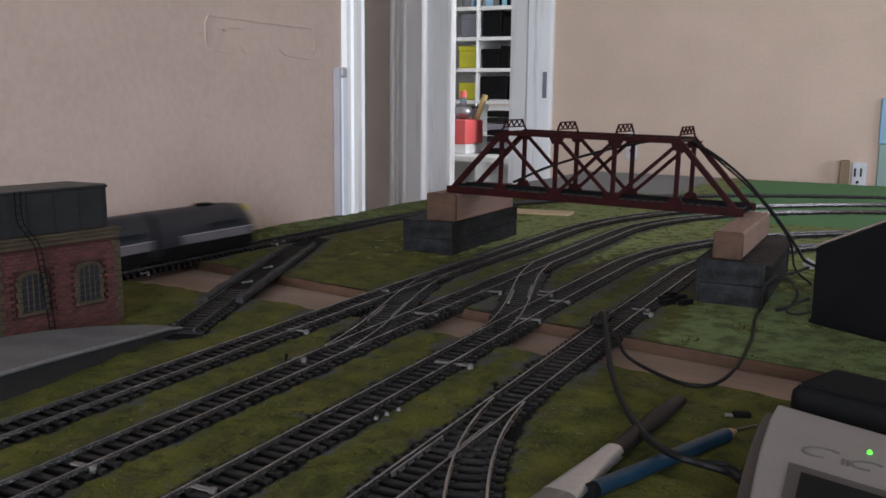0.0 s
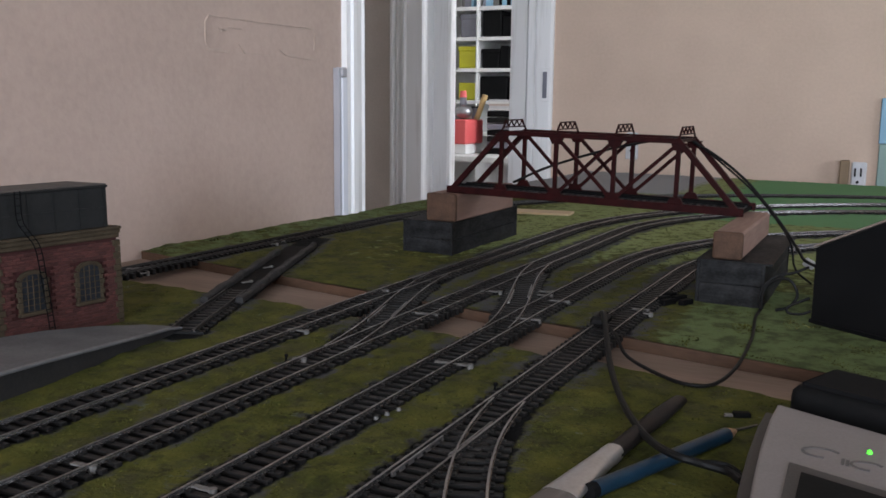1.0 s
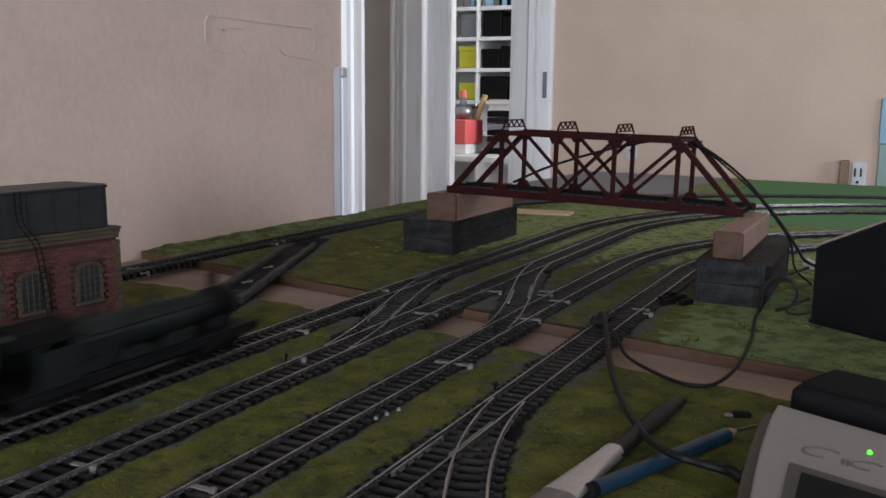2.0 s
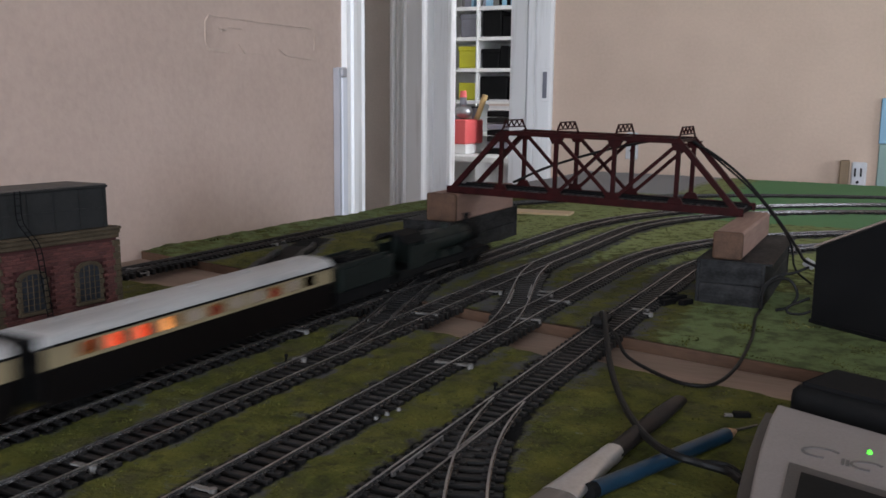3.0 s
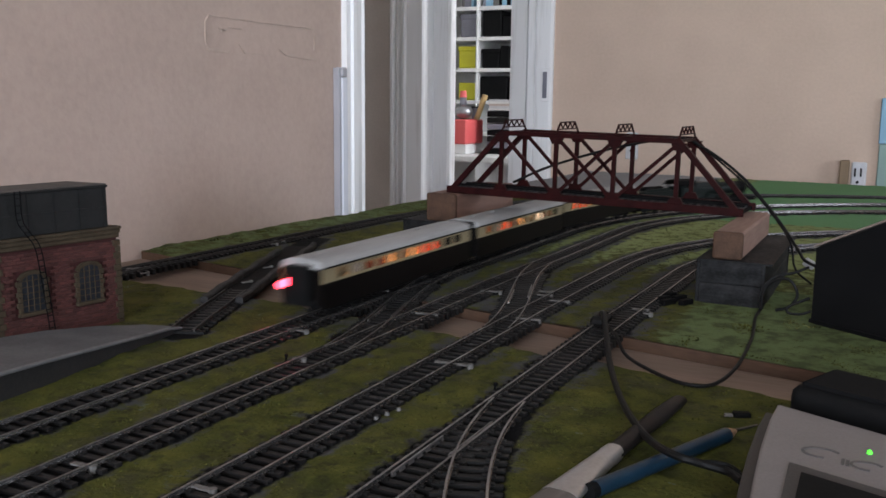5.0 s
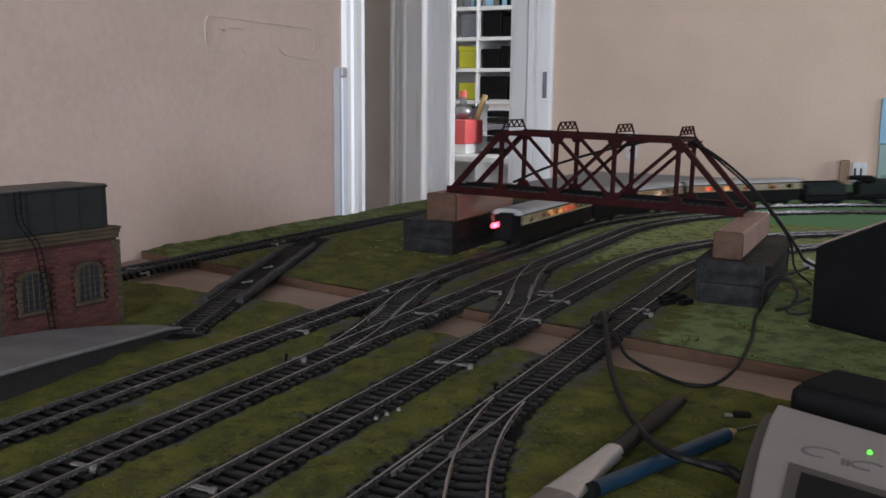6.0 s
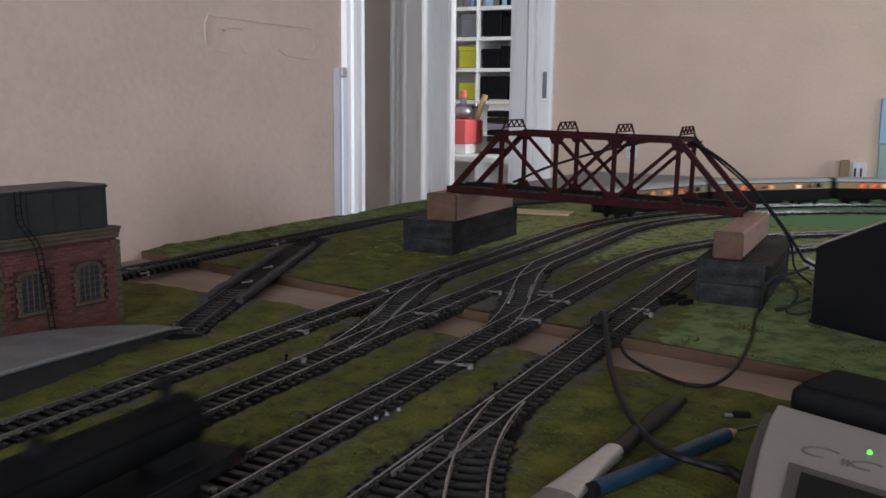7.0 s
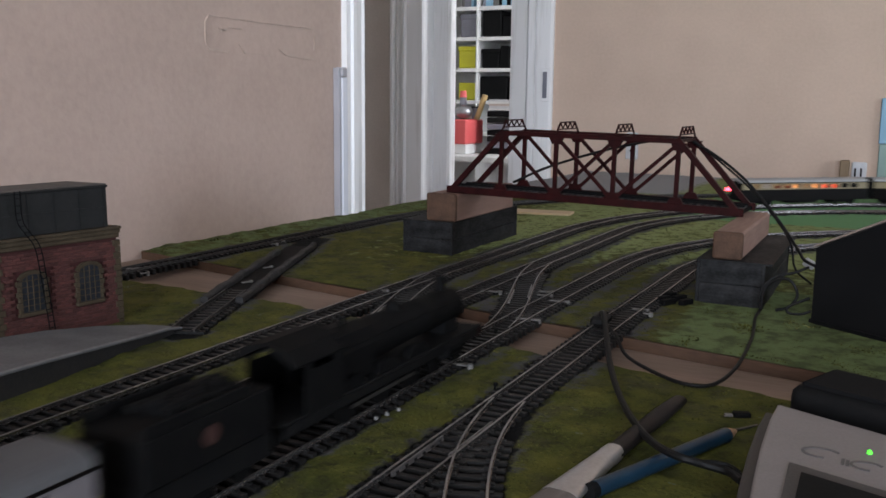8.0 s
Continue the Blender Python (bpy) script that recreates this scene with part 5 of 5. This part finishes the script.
def coach(label, lamps, tail=False, seed=1, cream=None, roof=None):
    """A lit saloon coach: umber below, cream above, tables and lamps inside. It runs towards +x."""
    rnd = random.Random(seed)
    L, W = 0.252, 0.0355
    h = L / 2
    t = thing("passenger_coach", label, "model coach", group="coaches")
    cream, roof = cream or CREAM, roof or ROOF
    z0, zd, zc, zt = 0.0090, 0.0282, 0.0385, 0.0456
    part("lower_side", box(-h, -W / 2, z0, h, -W / 2 + 0.0008, zd), UMBER, t)
    part("lower_side", box(-h, W / 2 - 0.0008, z0, h, W / 2, zd), UMBER, t)
    part("floor", box(-h, -W / 2 + 0.0008, z0, h, W / 2 - 0.0008, z0 + 0.002), BLACK, t)
    for x in (-h, h - 0.001):
        part("end_wall", box(x, -W / 2 + 0.0008, z0 + 0.002, x + 0.001, W / 2 - 0.0008, zc), UMBER, t)
        gw, gt = (0.0085, 0.0410) if tail and x < 0 else (0.0135, 0.0440)
        part("gangway", box(x - (0.0062 if x < 0 else -0.001), -gw, 0.011, x + (0 if x < 0 else 0.0072), gw, gt, 0.0006), BLACK, t)
    # cream window band: sill strip, head strip and pillars, with panes between
    n = 11
    zs, zh = zd + 0.0014, zc - 0.0016
    pitch = (L - 0.036) / n
    for y0, y1 in ((-W / 2, -W / 2 + 0.0008), (W / 2 - 0.0008, W / 2)):
        b = bmesh.new()
        box(-h, y0, zd, h, y1, zs, 0, b), box(-h, y0, zh, h, y1, zc, 0, b)
        box(-h, y0, zs, -h + 0.018 + 0.0025, y1, zh, 0, b), box(h - 0.018 - 0.0025, y0, zs, h, y1, zh, 0, b)
        for i in range(1, n):
            x = -h + 0.018 + i * pitch
            box(x - 0.0025, y0, zs, x + 0.0025, y1, zh, 0, b)
        side = part("upper_side", b, cream, t, "cream window band")
        for i in range(n):
            x = -h + 0.018 + i * pitch
            p = part("pane", box(x + 0.0025, y0 + 0.0002, zs, x + pitch - 0.0025, y1 - 0.0002, zh), PANE, side)
            p.visible_shadow = False
        part("waist_line", box(-h, y0 - 0.0002 if y0 < 0 else y0, zd - 0.0004, h, y1 if y0 < 0 else y1 + 0.0002, zd + 0.0003), CREAM, t)
    k = 12
    arc = [(-W / 2 - 0.0006, zc)]
    for i in range(k + 1):
        a = math.pi - math.pi * i / k
        arc.append((W / 2 * math.copysign(abs(math.cos(a)) ** 0.85, math.cos(a)), zc + 0.0012 + (zt - zc - 0.0012) * math.sin(a) ** 0.7 if 0 < i < k else zc + 0.0012))
    arc.append((W / 2 + 0.0006, zc))
    part("roof", prism(arc, -h - 0.0005, h + 0.0005, axis="x"), roof, t, "pale domed roof", smooth=True)
    for s in (-1, 1):
        y = s * (W / 2 + 0.0003)
        part("gutter", box(-h, min(y, y + s * 0.0005), zc - 0.0002, h, max(y, y + s * 0.0005), zc + 0.0011), UMBER, t)
    for i in range(5):
        x = -h + L * (i + 0.5) / 5
        part("roof_vent", rod((x, 0, zt - 0.0008), (x, 0, zt + 0.0012), 0.0017, 8), roof, t)
    part("light_strip", box(-h + 0.012, -0.002, zc - 0.0016, h - 0.012, 0.002, zc - 0.0008), STRIPLIGHT, t, "warm interior light strip")
    part("partition", box(-h + 0.016, -0.0006, z0 + 0.002, h - 0.024, 0.0006, zc - 0.002), TABLE, t)
    for i in range(n):
        x = -h + 0.018 + (i + 0.5) * pitch
        glow = lamps[i % len(lamps)]
        for y in (-0.0105, 0.0105):
            if glow in "r" or rnd.random() < 0.25:
                part("seat", box(x + pitch * .28, y - 0.004, z0 + 0.002, x + pitch * .50, y + 0.004, zd + 0.0048, 0.0008), SEAT, t)
            part("table", box(x - pitch * .2, y - 0.004, zd - 0.001, x + pitch * .2, y + 0.004, zd - 0.0002), TABLE, t)
            if glow in "row":
                part("table_lamp", rod((x, y * 1.2, zd - 0.0002), (x, y * 1.2, zd + 0.0068), 0.0042, 10, r1=0.0030), {"r": GLOW_RED, "o": GLOW, "w": GLOW_PALE}[glow], t, "glowing table lamp")
            if glow in "cd":
                part("curtain", box(x - pitch * .42, y * 1.5 - 0.0004, zs, x + pitch * .42, y * 1.5 + 0.0004, zh), CURTAIN if glow == "c" else UMBER, t)
    part("battery_box", box(-0.03, -0.011, 0.0045, 0.03, 0.011, 0.0105, 0.0006), BLACK, t)
    bogie(t, -h + 0.042), bogie(t, h - 0.042)
    for x, s in ((-h, -1), (h, 1)):
        for y in (-0.0115, 0.0115):
            bf = part("buffer", rod((x, y, 0.0135), (x + s * 0.004, y, 0.0135), 0.0009, 8), BLACK, t)
            part("buffer_head", rod((x + s * 0.0035, y, 0.0135), (x + s * 0.0042, y, 0.0135), 0.0024, 10), BLACK, bf)
    part("coupling", box(h, -0.0012, 0.008, h + 0.006, 0.0012, 0.0095), BLACK, t)
    if tail:
        bm = rod((-h - 0.0085, 0.0128, 0.0265), (-h - 0.0004, 0.0128, 0.0265), 0.0029, 12)
        part("tail_lamp", bm, TAIL, t, "lit red tail lamp")
    return t


def lathe(prof, k=20, bm=None):
    """A round body along x from (x, z_centre, radius) stations."""
    b = bm or bmesh.new()
    rings = [[b.verts.new((x, r * math.cos(a), z + r * math.sin(a))) for a in (2 * math.pi * i / k for i in range(k))] for x, z, r in prof]
    for r0, r1 in zip(rings, rings[1:]):
        for i in range(k):
            b.faces.new((r0[i], r0[(i + 1) % k], r1[(i + 1) % k], r1[i]))
    b.faces.new(rings[0][::-1]), b.faces.new(rings[-1])
    bmesh.ops.recalc_face_normals(b, faces=b.faces[:])
    return b


def steam_loco(label, paint):
    """A ten-wheeled express engine; its front buffers stand at x = 0.186, its drag beam at 0."""
    t = thing("steam_locomotive", label, "model locomotive", group="steam locomotives")
    part("running_plate", box(0.0, -0.0165, 0.0165, 0.182, 0.0165, 0.0180, 0.0004), BLACK, t)
    part("frame", box(0.004, -0.007, 0.006, 0.180, 0.007, 0.0165), BLACK, t)
    for y in (-0.0162, 0.0152):
        part("valance", box(0.002, y, 0.0120, 0.180, y + 0.001, 0.0165, 0.0003), BLACK, t)
    part("boiler", lathe([(0.046, 0.0315, 0.0115), (0.078, 0.0318, 0.0112), (0.130, 0.0318, 0.0098), (0.131, 0.0318, 0.0102), (0.133, 0.0318, 0.0098), (0.150, 0.0318, 0.0098)]), paint, t, smooth=True)
    part("firebox", prism([(-0.0112, 0.019), (0.0112, 0.019), (0.0118, 0.034), (0.0095, 0.0425), (0.0, 0.0440), (-0.0095, 0.0425), (-0.0118, 0.034)], 0.040, 0.074, axis="x"), paint, t)
    sb = part("smokebox", lathe([(0.150, 0.0318, 0.0101), (0.170, 0.0318, 0.0101), (0.171, 0.0318, 0.0098), (0.173, 0.0318, 0.0075), (0.1745, 0.0318, 0.003)]), SOOT, t, smooth=True)
    part("door_dart", rod((0.1742, 0, 0.0318), (0.1765, 0, 0.0318), 0.0010, 8), STEEL, sb)
    part("saddle", box(0.152, -0.0075, 0.0175, 0.168, 0.0075, 0.025), BLACK, t)
    part("chimney", lathe([(0, 0, 0.0040), (0.003, 0, 0.0030), (0.009, 0, 0.0031), (0.0105, 0, 0.0038), (0.0115, 0, 0.0034)], 16), SOOT, t, smooth=True).matrix_basis = pose(0.160, 0, 0.0395, 0, -90, 0)
    part("dome", lathe([(0, 0, 0.0050), (0.003, 0, 0.0046), (0.006, 0, 0.0036), (0.0078, 0, 0.0012)], 16), paint, t, smooth=True).matrix_basis = pose(0.108, 0, 0.0395, 0, -90, 0)
    part("safety_valve", rod((0.062, 0, 0.0435), (0.062, 0, 0.0490), 0.0020, 10, r1=0.0014), SOOT, t)
    cab = part("cab", box(0.014, -0.0168, 0.0175, 0.042, -0.0158, 0.0365), paint, t)
    part("cab_side", box(0.014, 0.0158, 0.0175, 0.042, 0.0168, 0.0365), paint, cab)
    part("cab_front", box(0.040, -0.0158, 0.0175, 0.042, 0.0158, 0.0450), paint, cab)
    part("cab_roof", prism([(-0.0172, 0.0405), (-0.012, 0.0465), (0.0, 0.0490), (0.012, 0.0465), (0.0172, 0.0405), (0.0168, 0.0395), (0.0, 0.0478), (-0.0168, 0.0395)], 0.006, 0.043, axis="x"), SOOT, cab)
    for y in (-0.0163, 0.0163):
        part("pillar", box(0.014, y - 0.0006, 0.0360, 0.018, y + 0.0006, 0.0410), paint, cab)
        part("pillar", box(0.036, y - 0.0006, 0.0360, 0.042, y + 0.0006, 0.0410), paint, cab)
    for x in (0.052, 0.083, 0.112):
        for y in (-0.0088, 0.0088):
            w = part("driving_wheel", rod((x, y - 0.0014, 0.0118), (x, y + 0.0014, 0.0118), 0.0118, 28), SOOT, t)
            part("splasher", prism([(x + 0.0135 * math.cos(math.pi * i / 12), 0.0118 + 0.0135 * math.sin(math.pi * i / 12)) for i in range(2, 11)], y * 1.45 - 0.0018, y * 1.45 + 0.0018), paint, w)
    for y in (-0.0125, 0.0125):
        part("coupling_rod", box(0.050, y - 0.0005, 0.0075, 0.114, y + 0.0005, 0.0095), RAIL_DULL, t)
        cyl = part("cylinder", rod((0.138, y * 1.08, 0.0125), (0.156, y * 1.08, 0.0125), 0.0052, 14), SOOT, t)
        part("piston_rod", rod((0.118, y * 1.05, 0.0115), (0.138, y * 1.05, 0.0125), 0.0008, 6), RAIL_DULL, cyl)
        part("handrail", rod((0.048, y * 0.93, 0.0365), (0.168, y * 0.83, 0.0365), 0.0003, 6), SOOT, t)
        bf = part("buffer", rod((0.182, y, 0.0142), (0.187, y, 0.0142), 0.0010, 8), BLACK, t)
        part("buffer_head", rod((0.187, y, 0.0142), (0.1882, y, 0.0142), 0.0028, 12), SOOT, bf)
    part("buffer_beam", box(0.1805, -0.016, 0.0110, 0.1825, 0.016, 0.0175, 0.0003), BRIDGE, t, "dull red buffer beam")
    for x in (0.138, 0.163):
        wheelset(t, x, 0.0060)
    return t


def tender(label, paint, L=0.084):
    t = thing("tender", label, "model tender", group="tenders")
    part("frame", box(0, -0.0135, 0.006, L, 0.0135, 0.0165, 0.0006), BLACK, t)
    tank = part("tank", box(0.001, -0.0165, 0.0165, L - 0.004, 0.0165, 0.0345, 0.001), paint, t)
    for y in (-0.0158, 0.0158):
        part("coping", box(0.001, y - 0.0007, 0.0340, L - 0.016, y + 0.0007, 0.0385, 0.0004), paint, tank)
    b = bmesh.new()
    rnd = random.Random(3)
    for i in range(120):
        x, y = rnd.uniform(0.022, L - 0.014), rnd.uniform(-0.012, 0.012)
        s = rnd.uniform(0.0012, 0.0028)
        z = 0.0345 + 0.005 * (1 - abs(y) / 0.014)
        box(x - s, y - s, 0.0335, x + s, y + s, z + rnd.uniform(0, 0.0015), s * 0.4, b)
    tagged(part("coal", b, SOOT, t, "heaped black coal"), kind="stuff")
    for x in ((L * 0.17, L * 0.48, L * 0.79)):
        wheelset(t, x, 0.0078)
    part("rear_beam", box(-0.0015, -0.016, 0.011, 0.0, 0.016, 0.0175), BLACK, t)
    part("drawbar", box(L, -0.002, 0.010, L + 0.012, 0.002, 0.0115), BLACK, t)
    return t


def railcar(label, cab_end):
    """A short drab power car with a pale band; its cab, where it has one, is at -x."""
    t = thing("diesel_power_car", label, "model power car", group="diesel train")
    L, W = 0.150, 0.0365
    z0, zt = 0.0085, 0.0500
    prof = [(-W / 2 + .001, z0), (W / 2 - .001, z0), (W / 2, .014), (W / 2, .030), (W / 2 - .0015, .038), (W / 2 - .006, .0465), (0.006, zt), (-0.006, zt), (-W / 2 + .006, .0465), (-W / 2 + .0015, .038), (-W / 2, .030), (-W / 2, .014)]
    b = bmesh.new()
    st = [(L, 1.0, 1.0), (0.034, 1, 1), (0.016, 0.97, 0.96), (0.004, 0.86, 0.72), (0.0, 0.78, 0.52)] if cab_end else [(L, 1, 1), (0, 1, 1)]
    rings = [[b.verts.new((x, a * kw, z0 + (c - z0) * kh)) for a, c in prof] for x, kw, kh in st]
    for r0, r1 in zip(rings, rings[1:]):
        for i in range(len(prof)):
            b.faces.new((r0[i], r0[(i + 1) % len(prof)], r1[(i + 1) % len(prof)], r1[i]))
    b.faces.new(rings[0][::-1]), b.faces.new(rings[-1])
    bmesh.ops.recalc_face_normals(b, faces=b.faces[:])
    part("body", b, DRAB, t, smooth=True)
    for s in (-1, 1):
        y = s * W / 2
        part("side_band", box(0.012 if cab_end else 0.002, min(y, y + s * .0004), 0.0165, L - 0.034, max(y, y + s * .0004), 0.0238), BAND_MAUVE, t, "pale mauve band along the body side")
        part("side_line", box(0.010 if cab_end else 0.002, min(y, y + s * .0005), 0.0243, L - 0.034, max(y, y + s * .0005), 0.0256), BAND, t, "thin white line above the band")
        part("window_strip", box(0.030 if cab_end else 0.01, min(y - s * .0003, y + s * .0003), 0.0290, 0.075, max(y - s * .0003, y + s * .0003), 0.0345), PANE_DARK, t)
        part("underframe", box(0.004, min(y - s * .0002, y + s * .0003), 0.0068, L - 0.003, max(y - s * .0002, y + s * .0003), 0.0158), BLACK, t, "black lower body side")
        part("skirt", box(0.010, min(y - s * .003, y - s * .001), 0.003, L - 0.004, max(y - s * .003, y - s * .001), z0 + 0.001), BLACK, t)
    if cab_end:
        part("nose_panel", prism([(-0.0125, 0.018), (0.0125, 0.018), (0.011, 0.029), (0.0, 0.0305), (-0.011, 0.029)], -0.0012, 0.001, axis="x"), YELLOW, t, "yellow warning panel")
        part("cab_brow", prism([(-0.012, 0.041), (0.012, 0.041), (0.008, 0.0465), (-0.008, 0.0465)], 0.0065, 0.0175, axis="x"), YELLOW, t)
    part("exhaust", box(0.055, -0.006, zt - 0.001, 0.075, 0.006, zt + 0.0022, 0.0006), SOOT, t)
    bogie(t, 0.032, 0.0145), bogie(t, L - 0.032, 0.0145)
    return t


def lengthen(t, k, kz):
    """A longer, taller engine of the same pattern: plates stretch, wheels keep their round."""
    for o in t.children_recursive:
        if o.name.startswith(("driving_wheel", "wheel", "chimney", "dome", "coupling", "splasher")):
            xs = [v.co.x for v in o.data.vertices]
            moved = (k - 1) * (sum(xs) / len(xs))
            if o.name.startswith(("chimney", "dome")):
                o.matrix_basis = Matrix.Translation(((k - 1) * o.matrix_basis.translation.x, 0, (kz - 1) * 0.0395)) @ o.matrix_basis
            else:
                o.data.transform(Matrix.Translation((moved, 0, 0)))
        else:
            o.data.transform(Matrix.Diagonal((k, 1.0, kz, 1)))


EXPRESS = [coach("cream and umber passenger coach with warm lit windows", lamps, tail=(i == 2), seed=11 + i) for i, lamps in enumerate(("-rroc-cc-c-", "-crr-o--w-d", "-c--o-orrdd"))]
E_TENDER, E_LOCO = tender("dark green tender heaped with coal", LOCOGREEN), steam_loco("dark green express steam locomotive", LOCOGREEN)
LOCAL = [coach("cream and umber coach with a grey roof behind the black engine", "--c--c-c---", seed=31 + i, roof=GREYROOF, cream=BAND_MAUVE) for i in range(2)]
L_TENDER, L_LOCO = tender("sooty black tender heaped with coal", SOOT, 0.078), steam_loco("sooty black express steam locomotive", SOOT)
lengthen(L_LOCO, 1.14, 1.06), lengthen(L_TENDER, 1.0, 1.15)
for side in (-1, 1):
    part("crest", rod((0.036, side * 0.0163, 0.0305), (0.036, side * 0.0168, 0.0305), 0.0042, 14), CREST, L_TENDER, "small faded red crest")
POWER_CARS = [railcar("drab diesel power car with white band and yellow nose", True), railcar("drab diesel trailer car with white band", False)]


def ride(path, s_back, s_front, back_x):
    """The pose of a vehicle whose two bogies ride at s_back and s_front; back_x is the back bogie's place on it."""
    at = path[0]
    p, q = at(s_back), at(s_front)
    d = (q - p).normalized()
    side = Vector((-d.y, d.x, 0)).normalized()
    m = Matrix((d, side, d.cross(side))).transposed().to_4x4()
    m.translation = p - d * back_x
    return m


def between(rows, t):
    """A smooth value from rows of (seconds, value)."""
    for i in range(len(rows) - 1):
        if t <= rows[i + 1][0]:
            break
    (ta, a), (tb, b_) = rows[i], rows[i + 1]
    sa = (b_ - rows[i - 1][1]) / (tb - rows[i - 1][0]) if i else (b_ - a) / (tb - ta)
    sb = (rows[i + 2][1] - a) / (rows[i + 2][0] - ta) if i + 2 < len(rows) else (b_ - a) / (tb - ta)
    u, w = (t - ta) / (tb - ta), tb - ta
    return a * (1 + 2 * u) * (1 - u) ** 2 + sa * w * u * (1 - u) ** 2 + b_ * u * u * (3 - 2 * u) + sb * w * u * u * (u - 1)


TIMES = [i * 0.2 for i in range(41)]
EXPRESS_TAIL = [(0.0, -1.372), (1.5, -0.812), (3.0, -0.248), (4.5, 0.337), (5.5, 0.726), (6.0, 0.920), (6.5, 1.095), (7.0, 1.250), (7.5, 1.415), (8.0, 1.591)]
LOCAL_FRONT = [(0.0, -0.78), (3.0, -0.50), (5.0, -0.17), (6.0, 0.053), (7.0, 0.290), (8.0, 0.527)]
DIESEL_NOSE = [(0.0, 0.800), (0.4, 0.625), (1.0, 0.390), (2.0, 0.120), (4.0, -0.250), (8.0, -0.720)]
PITCH = 0.270


def motions():
    for i, c in enumerate(EXPRESS):          # the first coach runs next to the tender, the last one carries the lamp
        rows = []
        for t in TIMES:
            s = between(EXPRESS_TAIL, t) + (2 - i) * PITCH + 0.006
            rows.append((t, ride(T1, s + 0.042, s + 0.255 - 0.042, -0.0855)))
        walk(c, rows)
    def engine(front, path, loco, tend, nose, span, tl):
        rl, rt = [], []
        for t in TIMES:
            f = front(t)
            rl.append((t, ride(path, f - nose + 0.052, f - nose + 0.150, 0.052)))
            rt.append((t, ride(path, f - span + 0.014, f - span + tl - 0.018, 0.014)))
        walk(loco, rl), walk(tend, rt)
    engine(lambda t: between(EXPRESS_TAIL, t) + 3 * PITCH + 0.285, T1, E_LOCO, E_TENDER, 0.188, 0.282, 0.084)
    engine(lambda t: between(LOCAL_FRONT, t), T3, L_LOCO, L_TENDER, 0.2145, 0.2985, 0.078)
    for i, c in enumerate(LOCAL):
        rows = []
        for t in TIMES:
            s = between(LOCAL_FRONT, t) - 0.3085 - (i + 1) * PITCH + 0.004
            rows.append((t, ride(T3, s + 0.042, s + 0.255 - 0.042, -0.0855)))
        walk(c, rows)
    for i, c in enumerate(POWER_CARS):
        rows = []
        for t in TIMES:
            s = between(DIESEL_NOSE, t) - i * 0.155
            rows.append((t, ride(T5, s - 0.032, s - 0.118, 0.032)))
        walk(c, rows)


motions()
